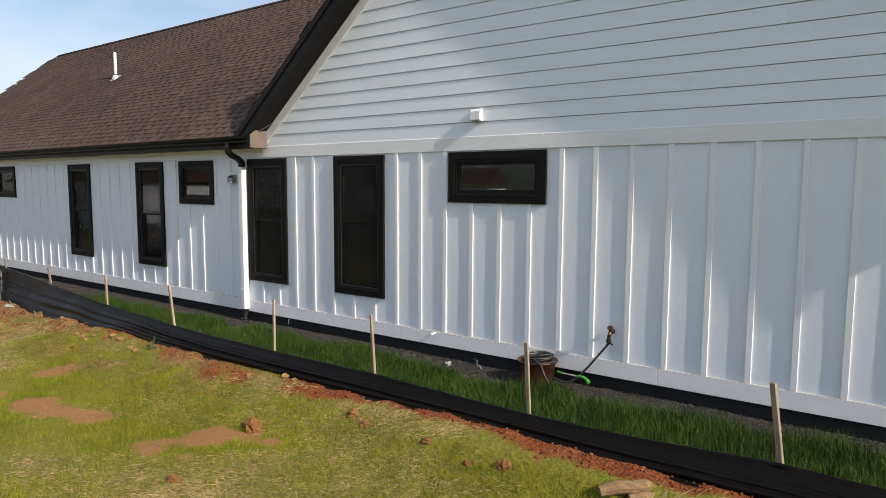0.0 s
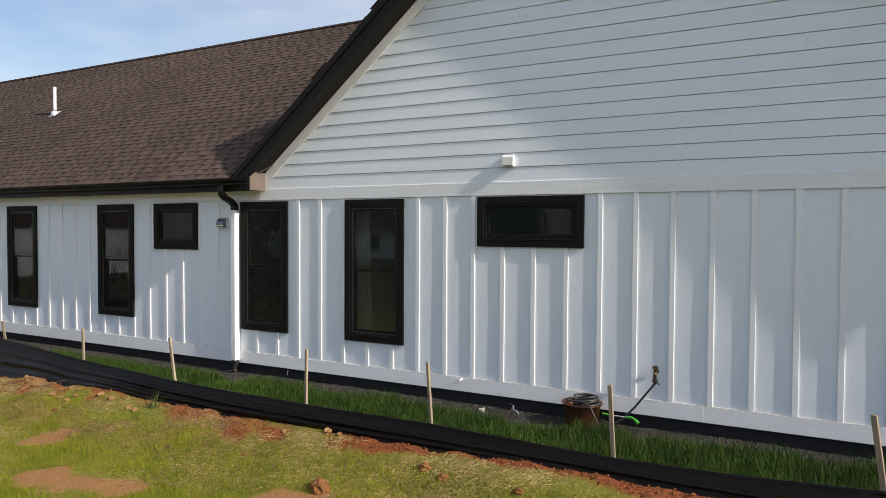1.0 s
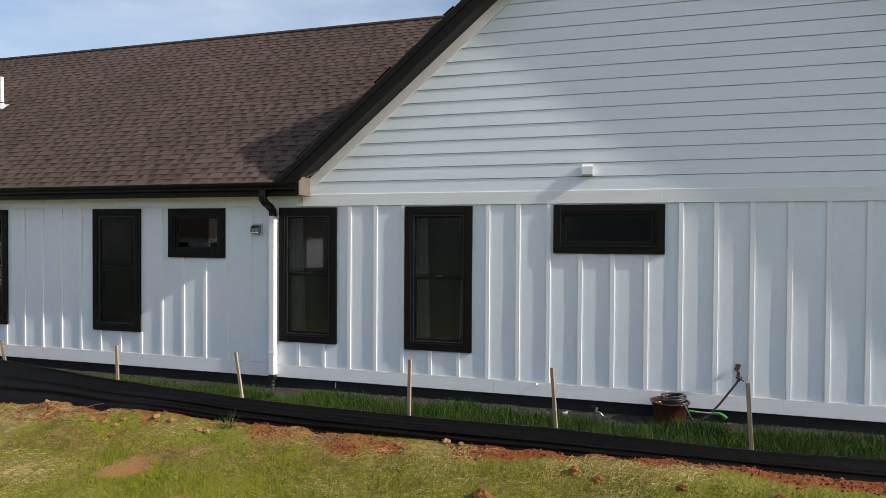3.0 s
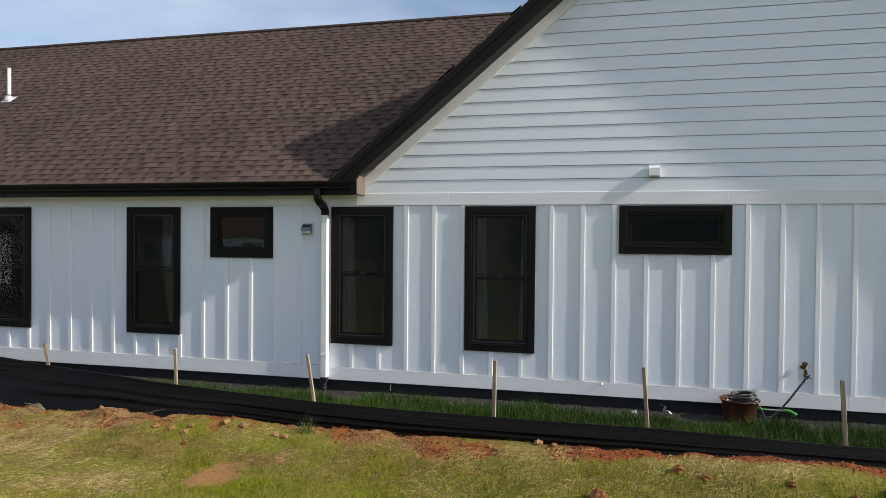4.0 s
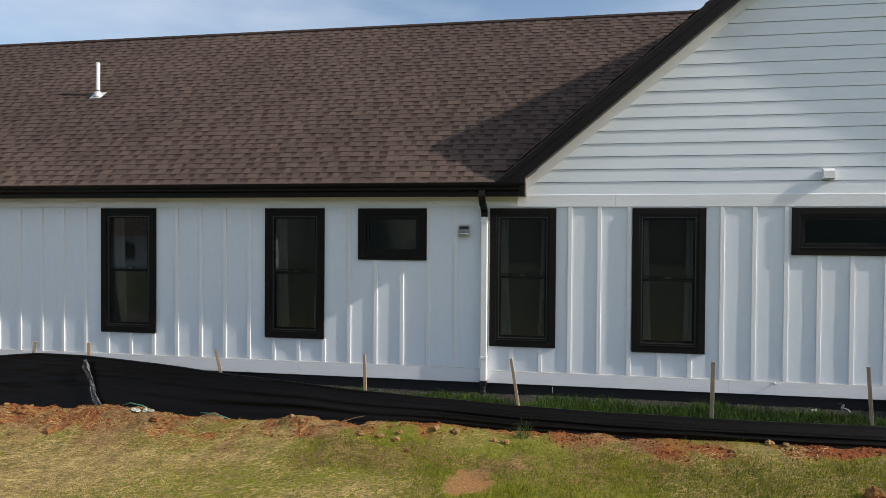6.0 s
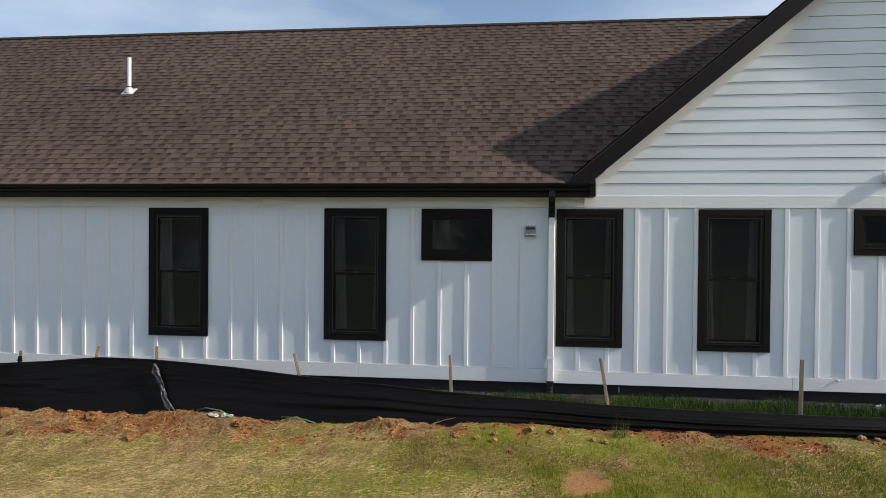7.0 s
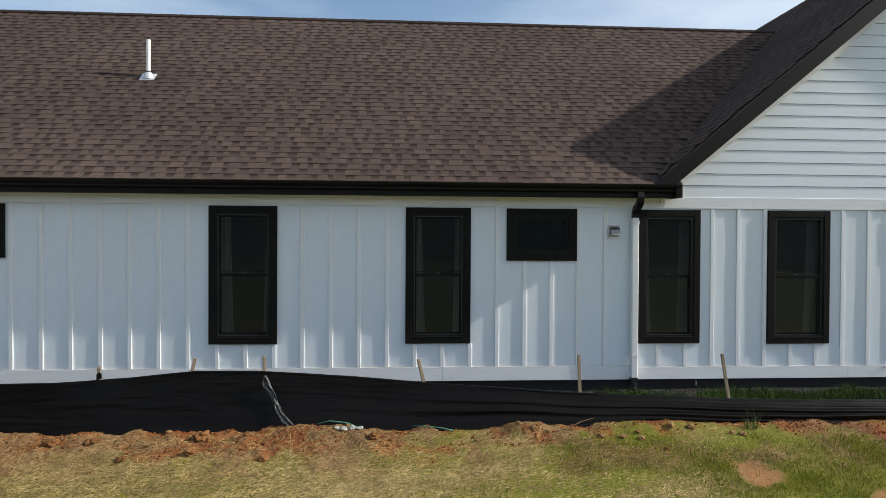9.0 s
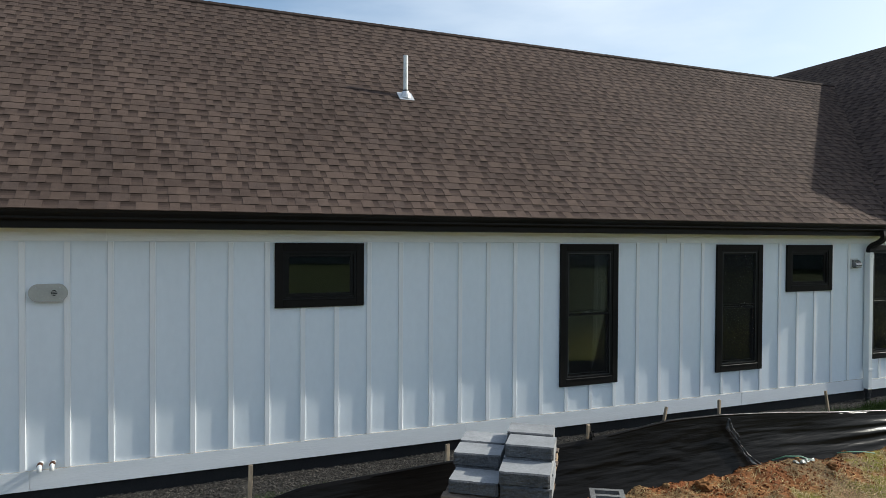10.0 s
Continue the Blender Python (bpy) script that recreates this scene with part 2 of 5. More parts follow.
M["litter"] = material("crumpled pale plastic", (0.46, 0.46, 0.40), (0.28, 0.28, 0.24), rough=0.4, scale=12, fine=60, bump=0.004)

# Silt fence: woven black geotextile with a slight sheen.
M["fabric"] = material("black silt fence fabric", (0.0072, 0.0062, 0.0056), (0.0040, 0.0034, 0.0030), rough=0.30, scale=2.5, fine=35, stretch=(0.22, 1, 1.9), bump=0.0050, bump_scale=17, spec=0.12)
M["flap"] = material("pale mottled fabric edge", (0.11, 0.113, 0.117), (0.015, 0.015, 0.015), rough=0.5, scale=26, fine=90, bump=0.006, spread=(0.42, 0.58))


def glass_material():
    m = bpy.data.materials.new("window glass")
    m.use_nodes = True
    n, l = m.node_tree.nodes, m.node_tree.links
    n.remove(n["Principled BSDF"])
    clear, shine, mix, fresnel = (n.new("ShaderNode" + k) for k in ("BsdfTransparent", "BsdfGlossy", "MixShader", "Fresnel"))
    clear.inputs[0].default_value = (0.86, 0.885, 0.87, 1)
    shine.inputs["Roughness"].default_value = 0.0
    fresnel.inputs["IOR"].default_value = 1.68
    l.new(fresnel.outputs[0], mix.inputs[0])
    l.new(clear.outputs[0], mix.inputs[1])
    l.new(shine.outputs[0], mix.inputs[2])
    l.new(mix.outputs[0], n["Material Output"].inputs[0])
    return m


M["glass"] = glass_material()


def screen_material():
    """Fine black insect mesh, half open."""
    m = bpy.data.materials.new("insect screen mesh")
    m.use_nodes = True
    n, l = m.node_tree.nodes, m.node_tree.links
    n.remove(n["Principled BSDF"])
    clear, wire, mix = (n.new("ShaderNode" + k) for k in ("BsdfTransparent", "BsdfDiffuse", "MixShader"))
    wire.inputs[0].default_value = (0.036, 0.036, 0.035, 1)
    mix.inputs[0].default_value = 0.2
    l.new(clear.outputs[0], mix.inputs[1])
    l.new(wire.outputs[0], mix.inputs[2])
    l.new(mix.outputs[0], n["Material Output"].inputs[0])
    return m


M["screen"] = screen_material()


# ---- builders ----
def finish(bm, name, mat, smooth=False):
    bmesh.ops.recalc_face_normals(bm, faces=bm.faces)
    me = bpy.data.meshes.new(name)
    bm.to_mesh(me)
    bm.free()
    me.materials.append(M[mat])
    if smooth:
        me.polygons.foreach_set("use_smooth", [True] * len(me.polygons))
    return me


def part(name, bm, mat, parent=None, label="", m=None, smooth=False):
    """Links a bmesh as one mesh object, under parent where there is one."""
    ob = new(name, finish(bm, name, mat, smooth) if isinstance(bm, bmesh.types.BMesh) else bm)
    ob.parent = parent
    if m is not None:
        ob.matrix_basis = m
    if label:
        ob["label"] = label
    return ob


def thing(name, m=None, **tags):
    ob = new(name)
    ob.empty_display_size = 0.1
    if m is not None:
        ob.matrix_basis = m
    return tagged(ob, **tags)


def box(x0, x1, y0, y1, z0, z1, bevel=0.0, bm=None, m=None):
    bm = bm or bmesh.new()
    made = bmesh.ops.create_cube(bm, size=1.0)["verts"]
    for v in made:
        v.co = Vector(((x0 + x1) / 2 + v.co.x * (x1 - x0), (y0 + y1) / 2 + v.co.y * (y1 - y0), (z0 + z1) / 2 + v.co.z * (z1 - z0)))
    if bevel:
        edges = list({e for v in made for e in v.link_edges})
        bmesh.ops.bevel(bm, geom=edges, offset=bevel, segments=1, affect="EDGES")
    if m is not None:
        bmesh.ops.transform(bm, matrix=m, verts=bm.verts)
    return bm


def prism(outline, axis, a, b, bm=None):
    """A polygon of (p, q) pairs pulled along an axis from a to b. p, q are the other two axes in order x, y, z."""
    bm = bm or bmesh.new()
    def at(p, q, r):
        return {"x": (r, p, q), "y": (p, r, q), "z": (p, q, r)}[axis]
    one = [bm.verts.new(at(p, q, a)) for p, q in outline]
    two = [bm.verts.new(at(p, q, b)) for p, q in outline]
    k = len(outline)
    for i in range(k):
        bm.faces.new((one[i], one[(i + 1) % k], two[(i + 1) % k], two[i]))
    bm.faces.new(one[::-1])
    bm.faces.new(two)
    return bm


def tube(points, radius, sides=10, bm=None, flat=None):
    """A round (or, with flat=(w, d), rectangular) tube along points."""
    bm = bm or bmesh.new()
    pts = [Vector(p) for p in points]
    rings, ref = [], None
    for i, p in enumerate(pts):
        way = (pts[min(i + 1, len(pts) - 1)] - pts[max(i - 1, 0)]).normalized()
        if ref is None:
            ref = way.orthogonal().normalized() if flat is None else (Vector((1, 0, 0)) if abs(way.x) < 0.9 else Vector((0, 1, 0)))
        ref = (ref - way * ref.dot(way)).normalized()
        side = way.cross(ref)
        r = radius[i] if isinstance(radius, (list, tuple)) else radius
        if flat:
            ring = [p + ref * sx * flat[0] / 2 + side * sy * flat[1] / 2 for sx, sy in ((-1, -1), (1, -1), (1, 1), (-1, 1))]
        else:
            ring = [p + (ref * math.cos(2 * math.pi * k / sides) + side * math.sin(2 * math.pi * k / sides)) * r for k in range(sides)]
        rings.append([bm.verts.new(q) for q in ring])
    k = len(rings[0])
    for a, b in zip(rings, rings[1:]):
        for i in range(k):
            bm.faces.new((a[i], a[(i + 1) % k], b[(i + 1) % k], b[i]))
    bm.faces.new(rings[0][::-1])
    bm.faces.new(rings[-1])
    return bm


def lathe(profile, sides=28, bm=None):
    bm = bm or bmesh.new()
    rings = [[bm.verts.new((r * math.cos(2 * math.pi * k / sides), r * math.sin(2 * math.pi * k / sides), z)) for k in range(sides)] for r, z in profile]
    for a, b in zip(rings, rings[1:]):
        for i in range(sides):
            bm.faces.new((a[i], a[(i + 1) % sides], b[(i + 1) % sides], b[i]))
    bm.faces.new(rings[0][::-1])
    bm.faces.new(rings[-1])
    return bm


def bulk(name, verts, faces, mat):
    """One mesh from numpy arrays of verts and of equal-sided faces."""
    verts, faces = np.asarray(verts, np.float32).reshape(-1, 3), np.asarray(faces, np.int32)
    me = bpy.data.meshes.new(name)
    k = faces.shape[1]
    me.vertices.add(len(verts))
    me.vertices.foreach_set("co", verts.ravel())
    me.loops.add(faces.size)
    me.loops.foreach_set("vertex_index", faces.ravel())
    me.polygons.add(len(faces))
    me.polygons.foreach_set("loop_start", np.arange(0, faces.size, k, dtype=np.int32))
    me.polygons.foreach_set("loop_total", np.full(len(faces), k, np.int32))
    me.update(calc_edges=True)
    me.polygons.foreach_set("use_smooth", np.zeros(len(faces), bool))
    me.materials.append(mat)
    return me


def value_noise(x, y, seed=0):
    """Smooth noise of 0 to 1 on arrays."""
    xi, yi = np.floor(x).astype(np.int64), np.floor(y).astype(np.int64)
    fx, fy = x - xi, y - yi
    fx, fy = fx * fx * (3 - 2 * fx), fy * fy * (3 - 2 * fy)
    def h(a, b):
        k = (a * 374761393 + b * 668265263 + seed * 1442695041) & 0xFFFFFFFF
        k = ((k ^ (k >> 13)) * 1274126177) & 0xFFFFFFFF
        return ((k ^ (k >> 16)) & 0xFFFF) / 65535.0
    return (h(xi, yi) * (1 - fx) + h(xi + 1, yi) * fx) * (1 - fy) + (h(xi, yi + 1) * (1 - fx) + h(xi + 1, yi + 1) * fx) * fy


def cloudy(x, y, scale, seed=0, steps=4):
    out, amp, total = 0.0, 1.0, 0.0
    for k in range(steps):
        out, total = out + amp * value_noise(x * scale * 2**k, y * scale * 2**k, seed + k), total + amp
        amp *= 0.5
    return out / total


# ---- ground ----
PROFILE_Y = [-600, -40, -3, 0, 2, 3, 3.9, 4.5, 4.75, 5.1, 6.0, 6.7, 7.2]
PROFILE_Z = [-1.2, -0.7, -0.30, -0.20, -0.13, -0.09, -0.02, 0.09, 0.14, 0.13, 0.11, 0.10, 0.08]
# centre, half length, half width, turn in degrees
SOIL_PATCHES = [(-8.71, 3.69, 0.50, 0.27, 50), (-7.45, 3.01, 0.72, 0.20, 12), (-5.33, 3.45, 0.55, 0.30, 44), (-5.12, 3.13, 0.14, 0.09, 30), (-4.70, 3.72, 0.14, 0.09, 30), (-8.67, 2.74, 0.34, 0.15, 20)]


MOUNDS = [(-13.45, 4.62, 0.42, 0.20, 0.11), (-10.85, 4.66, 0.40, 0.14, 0.08), (-9.55, 4.66, 0.55, 0.14, 0.06), (-12.4, 4.58, 0.5, 0.15, 0.04), (-15.0, 4.45, 0.6, 0.2, 0.03)]


def soil_share(x, y):
    """How bare the clay lies: the berm along the fence, worn patches, the disturbed ground beside the blocks."""
    wob = cloudy(x, y, 0.9, 11) - 0.5
    fine = cloudy(x, y, 4.0, 23) - 0.5
    width = np.interp(x, [-22, -17, -14.5, -12, -10.5, -9, -6, -4, 0], [0.95, 1.0, 0.80, 0.62, 0.46, 0.36, 0.40, 0.34, 0.30])
    berm = np.clip((width - (4.80 - y) + wob * 0.85 + fine * 0.75) / 0.22, 0, 1) * (y < 4.9)
    broken = np.clip((cloudy(x, y * 1.6, 1.1, 37) - np.interp(x, [-16, -13, -9, -6, 0], [0.23, 0.33, 0.37, 0.36, 0.29])) / 0.10, 0, 1)
    out = berm * (0.15 + 0.85 * broken)
    cut_bank = np.clip((y - 4.50 + wob * 0.45 + fine * 0.2) / 0.06, 0, 1) * np.clip((x + 5.7 + wob * 2) / 0.4, 0, 1) * (y < 4.9)
    out = np.maximum(out, cut_bank)
    for px, py, rx, ry, turn in SOIL_PATCHES:
        c, sn = math.cos(radians(turn)), math.sin(radians(turn))
        d = np.hypot(((x - px) * c + (y - py) * sn) / rx, ((y - py) * c - (x - px) * sn) / ry)
        out = np.maximum(out, np.clip((1.0 - d + wob * 0.8 + fine * 1.6) / 0.28, 0, 1) * 0.95)
    return out


def pale_share(x, y):
    """The worn patches out on the lawn are of paler, sandier soil than the berm."""
    return np.clip((4.15 - y) / 0.3, 0, 1) * np.interp(x, [-14, -12.5], [0, 1])


def ground_height(x, y):
    base = np.interp(y, PROFILE_Y, PROFILE_Z)
    base = base + 0.045 * np.interp(x, [-11, -6, 6, 12], [0, 1, 1, 0]) * np.interp(y, [4.2, 4.65, 5.0, 5.4], [0, 1, 1, 0])
    near = np.clip((y + 8) / 6, 0, 1) * np.clip((8 - y) / 1, 0, 1) * np.clip((x + 30) / 5, 0, 1) * np.clip((12 - x) / 5, 0, 1)
    lumps = (cloudy(x, y, 0.6, 3) - 0.5) * 0.08 + (cloudy(x, y, 3.2, 7) - 0.5) * 0.035
    soil = soil_share(x, y)
    rough = ((cloudy(x, y, 5.0, 31) - 0.5) * 0.10 + (cloudy(x, y, 13.0, 33, 2) - 0.5) * 0.03) * soil * np.clip((y - 3.9) / 0.4, 0.12, 1) * np.interp(x, [-8.5, -5.5], [1.0, 0.5])
    for px, py, rx, ry, rise in MOUNDS:
        base = base + rise * np.exp(-((x - px) / rx) ** 2 - ((y - py) / ry) ** 2)
    return base + near * (lumps * np.where(y > 5.0, 0.5, 1.0) + rough)


def build_ground():
    xs = np.concatenate([[-700, -250, -90, -45, -32], np.arange(-26, 6.01, 0.055), [9, 14, 25, 60, 200, 700]])
    ys = np.concatenate([[-700, -250, -90, -40, -20, -10, -6, -3], np.arange(-1.5, 3.69, 0.07), np.arange(3.7, 4.94, 0.035), np.arange(4.97, 7.21, 0.07), [9, 14, 25, 60, 200, 700]])
    gx, gy = np.meshgrid(xs, ys)
    gz = ground_height(gx, gy)
    n, k = gx.shape
    idx = np.arange(n * k).reshape(n, k)
    faces = np.stack([idx[:-1, :-1], idx[:-1, 1:], idx[1:, 1:], idx[1:, :-1]], -1).reshape(-1, 4)
    me = bulk("ground", np.stack([gx, gy, gz], -1), faces, ground_material())
    me.polygons.foreach_set("use_smooth", np.ones(len(faces), bool))
    for name, data in (("soil", soil_share(gx, gy)), ("pale", pale_share(gx, gy)), ("red", np.clip(np.interp(gx, [-9, -5.5], [0.0, 0.9]) + (cloudy(gx, gy, 2.2, 45) - 0.5) * 0.8, 0, 1)), ("bed", np.clip((gy - 6.10 - (cloudy(gx, gy, 2.0, 41) - 0.5) * 0.4) / 0.15, 0, 1) * (gy < 8)),
                       ("lush", np.clip((gy - 4.9) / 0.1, 0, 1) * (gy < 8)),
                       ("field", np.clip((-2.5 - gy) / 1.5, 0, 1)),
                       ("strawy", np.clip(np.interp(gx, [-17, -13.5, -11.0], [0.9, 0.6, -0.2]) + (cloudy(gx, gy, 0.8, 51) - 0.5) * 1.4, 0, 1) * (gy < 4.9))):
        layer = me.attributes.new(name, "FLOAT", "POINT")
        layer.data.foreach_set("value", np.asarray(data, np.float32).ravel())
    return tagged(new("ground", me), "thin spring lawn over bare red clay and dark mulch", "ground", kind="structure")


def ground_material():
    m = bpy.data.materials.new("lawn, clay and mulch")
    m.use_nodes = True
    n, l = m.node_tree.nodes, m.node_tree.links
    b = n["Principled BSDF"]
    b.inputs["Roughness"].default_value, b.inputs["Specular IOR Level"].default_value = 0.95, 0.15
    at = n.new("ShaderNodeNewGeometry").outputs["Position"]

    def noisy(scale, a, c, lo=0.35, hi=0.65, detail=6):
        t, r = n.new("ShaderNodeTexNoise"), n.new("ShaderNodeValToRGB")
        t.inputs["Scale"].default_value, t.inputs["Detail"].default_value = scale, detail
        l.new(at, t.inputs["Vector"])
        r.color_ramp.elements[0].position, r.color_ramp.elements[1].position = lo, hi
        r.color_ramp.elements[0].color, r.color_ramp.elements[1].color = (*a, 1), (*c, 1)
        l.new(t.outputs["Fac"], r.inputs[0])
        return r.outputs[0]

    def mixed(fac, a, c):
        x = n.new("ShaderNodeMixRGB")
        l.new(fac, x.inputs[0]), l.new(a, x.inputs[1]), l.new(c, x.inputs[2])
        return x.outputs[0]

    def share(name):
        a = n.new("ShaderNodeAttribute")
        a.attribute_name = name
        return a.outputs["Fac"]

    lawn = mixed(noisy(1.1, (0, 0, 0), (1, 1, 1), 0.4, 0.62), noisy(26, (0.105, 0.115, 0.014), (0.190, 0.180, 0.028)), noisy(30, (0.125, 0.120, 0.020), (0.225, 0.195, 0.045)))
    dry = noisy(34, (0.085, 0.062, 0.018), (0.235, 0.175, 0.055), 0.36, 0.64)
    clay = mixed(noisy(3.0, (0, 0, 0), (1, 1, 1), 0.38, 0.6), noisy(34, (0.10, 0.035, 0.013), (0.285, 0.100, 0.033)), noisy(28, (0.135, 0.064, 0.024), (0.33, 0.150, 0.052)))
    clay = mixed(share("red"), clay, noisy(40, (0.105, 0.028, 0.012), (0.245, 0.072, 0.026)))
    clay = mixed(share("pale"), clay, noisy(60, (0.200, 0.098, 0.041), (0.325, 0.165, 0.068), 0.3, 0.65))
    lush = noisy(20, (0.022, 0.035, 0.012), (0.05, 0.075, 0.02))
    bed = noisy(45, (0.015, 0.014, 0.013), (0.058, 0.054, 0.049))
    out = mixed(share("strawy"), lawn, dry)
    out = mixed(share("soil"), out, clay)
    out = mixed(share("field"), out, noisy(0.6, (0.045, 0.062, 0.022), (0.085, 0.10, 0.040)))
    out = mixed(share("lush"), out, lush)
    out = mixed(share("bed"), out, bed)
    l.new(out, b.inputs["Base Color"])
    t, bp = n.new("ShaderNodeTexNoise"), n.new("ShaderNodeBump")
    t.inputs["Scale"].default_value, t.inputs["Detail"].default_value = 28, 8
    l.new(at, t.inputs["Vector"])
    bp.inputs["Strength"].default_value, bp.inputs["Distance"].default_value = 0.9, 0.018
    l.new(t.outputs["Fac"], bp.inputs["Height"])
    l.new(bp.outputs[0], b.inputs["Normal"])
    return m


build_ground()

# ---- house: walls ----
WALL_Y, FRONT_Y = 6.705, 6.6885       # panel face, batten face
SIDING_BOTTOM, BAND_LOW, BAND_TOP, SOFFIT_Z = 0.268, 2.775, 2.945, 2.93
LEFT_END, RIGHT_END = -24.0, 1.86
APEX_X, APEX_Z, STEEP = -3.19, 7.75, 0.833      # gable ridge and slope
EAVE_Y, EAVE_Z, PITCH, RIDGE_Y = 6.38, 3.115, 0.833, 10.77
RIDGE_Z = EAVE_Z + PITCH * (RIDGE_Y - EAVE_Y)
# Battens run in two rows, one on each side of the downspout: first, step.
BATTENS_WEST, BATTENS_EAST, SPOUT_X = (-9.323, 0.398), (-8.518, 0.4035), -8.9
BASE_TOP_WEST, BASE_TOP_EAST = 0.462, 0.44

# window: left, right, sill, head
WINDOWS = [
    ("tall", -8.83, -7.90, 0.79, 2.756), ("tall", -6.865, -5.905, 0.778, 2.757), ("wide", -4.825, -3.457, 2.136, 2.76),
    ("tall", -12.24, -11.303, 0.807, 2.76), ("small", -10.78, -9.748, 2.003, 2.757), ("tall", -15.003, -14.055, 0.808, 2.763),
    ("small", -18.795, -17.752, 2.02, 2.768),
]
TRIM = 0.092


def rake_low(x):
    """Underside of the gable's raked eave."""
    return APEX_Z - 0.30 - STEEP * abs(x - APEX_X)


def pierced_wall(x0, x1, z0, z1, y0, y1, holes):
    """A wall slab between y0 and y1 with openings that go through it; its panels are slightly uneven."""
    bm = bmesh.new()
    xs = sorted({x0, x1, *(h[0] for h in holes), *(h[1] for h in holes), *(round(x0 + 0.133 * i, 3) for i in range(1, int((x1 - x0) / 0.133)))})
    zs = sorted({z0, z1, *(h[2] for h in holes), *(h[3] for h in holes), *(round(z0 + 0.12 * i, 3) for i in range(1, int((z1 - z0) / 0.12)))})
    front = {}

    def face_vert(x, z):
        if (x, z) not in front:
            bow = 0.0016 * noise.noise(Vector((x * 2.1, z * 1.6, 0))) + 0.0011 * noise.noise(Vector((x * 2.5, z * 4.2, 7)))
            front[x, z] = bm.verts.new((x, y0 + 0.0015 + bow, z))
        return front[x, z]

    for xa, xb in zip(xs, xs[1:]):
        for za, zb in zip(zs, zs[1:]):
            cx, cz = (xa + xb) / 2, (za + zb) / 2
            if any(h[0] < cx < h[1] and h[2] < cz < h[3] for h in holes):
                continue
            bm.faces.new((face_vert(xa, za), face_vert(xb, za), face_vert(xb, zb), face_vert(xa, zb))).smooth = True
            bm.faces.new([bm.verts.new(p) for p in ((xa, y1, za), (xa, y1, zb), (xb, y1, zb), (xb, y1, za))])
    for a, b, c, d in [*holes, (x0, x1, z0, z1)]:
        for (pa, pc), (pb, pd) in (((a, c), (b, c)), ((b, c), (b, d)), ((b, d), (a, d)), ((a, d), (a, c))):
            bm.faces.new([bm.verts.new(p) for p in ((pa, y0 + 0.0015, pc), (pb, y0 + 0.0015, pd), (pb, y1, pd), (pa, y1, pc))])
    return bm


holes = [(a + 0.05, b - 0.05, c + 0.05, d - 0.05) for _, a, b, c, d in WINDOWS]
wall = tagged(part("wall_front", pierced_wall(LEFT_END, RIGHT_END, SIDING_BOTTOM, BAND_TOP - 0.02, WALL_Y, WALL_Y + 0.16, holes), "panel"),
              "white board and batten wall with black windows", "wall", kind="structure")
foundation = tagged(part("foundation", box(LEFT_END + 0.02, RIGHT_END - 0.02, 6.735, 6.86, -0.3, SIDING_BOTTOM, 0), "foundation"),
                    "black coated foundation wall under white siding", "foundation", kind="structure")
closing = bmesh.new()
for a in ((LEFT_END, LEFT_END + 0.15, 6.866, 14.5), (RIGHT_END - 0.15, RIGHT_END, 6.866, 14.5), (LEFT_END + 0.15, RIGHT_END - 0.15, 14.35, 14.5)):
    box(*a, -0.3, 2.92, bm=closing)
tagged(part("wall_back", closing, "panel"), "plain white outer walls of the house", "wall", kind="structure")
tagged(part("floor_inside", box(LEFT_END + 0.16, RIGHT_END - 0.16, 6.87, 14.34, 0.2, 0.3), "room_floor"), "dark wooden floor inside the house", "floor", kind="structure")
tagged(part("ceiling_inside", box(LEFT_END + 0.16, RIGHT_END - 0.16, 6.87, 14.34, 2.80, 2.9), "room"), "plain painted ceiling inside the house", "ceiling", kind="structure")
rooms = bmesh.new()
box(LEFT_END + 0.16, RIGHT_END - 0.16, 10.6, 10.7, 0.3, 2.8, bm=rooms)
for x in (-20.2, -16.4, -13.2, -9.3, -5.3, -1.5):
    box(x - 0.06, x + 0.06, 6.875, 10.595, 0.305, 2.795, bm=rooms)
tagged(part("wall_inside", rooms, "room"), "grey painted partition walls inside the house", "wall", kind="structure")

# The gable above the band. Its dark brown deepens the shadow lines between lap boards.
gable = prism([(-8.55, BAND_TOP - 0.02), (RIGHT_END, BAND_TOP - 0.02), (RIGHT_END, rake_low(RIGHT_END) + 0.1), (APEX_X, rake_low(APEX_X) + 0.1), (-8.55, rake_low(-8.55) + 0.1)], "y", 6.728, 6.86)
gable_wall = tagged(part("wall_gable", gable, "sheathing"), "white lap siding gable wall", "wall", kind="structure")

# Horizontal trim: base boards and the band over the windows, in lengths.
def lengths(x0, x1, joints):
    cuts = [x0, *[j for j in joints if x0 < j < x1], x1]
    return list(zip(cuts, cuts[1:]))


for a, b in lengths(LEFT_END, RIGHT_END, (-21.2, -16.4, -11.705, SPOUT_X, -5.6, -2.118, 1.5)):
    part("base_board", box(a + 0.0012, b - 0.0012, 6.682, WALL_Y - 0.001, SIDING_BOTTOM - 0.006, BASE_TOP_WEST if b <= SPOUT_X else BASE_TOP_EAST, 0.003), "board", wall)
    ledge = (BASE_TOP_WEST if b <= SPOUT_X else BASE_TOP_EAST) - 0.001
    part("drip_ledge", box(a + 0.0015, b - 0.0015, 6.6825, WALL_Y - 0.001, ledge, ledge + 0.003), "ledge", wall, "dusty drip ledge on the base board")
for a, b in lengths(-8.45, RIGHT_END, (-7.1, -3.5, -0.2)):
    part("band_board", box(a + 0.0006, b - 0.0006, 6.686, WALL_Y - 0.001, BAND_LOW, BAND_TOP, 0.003), "board", wall)
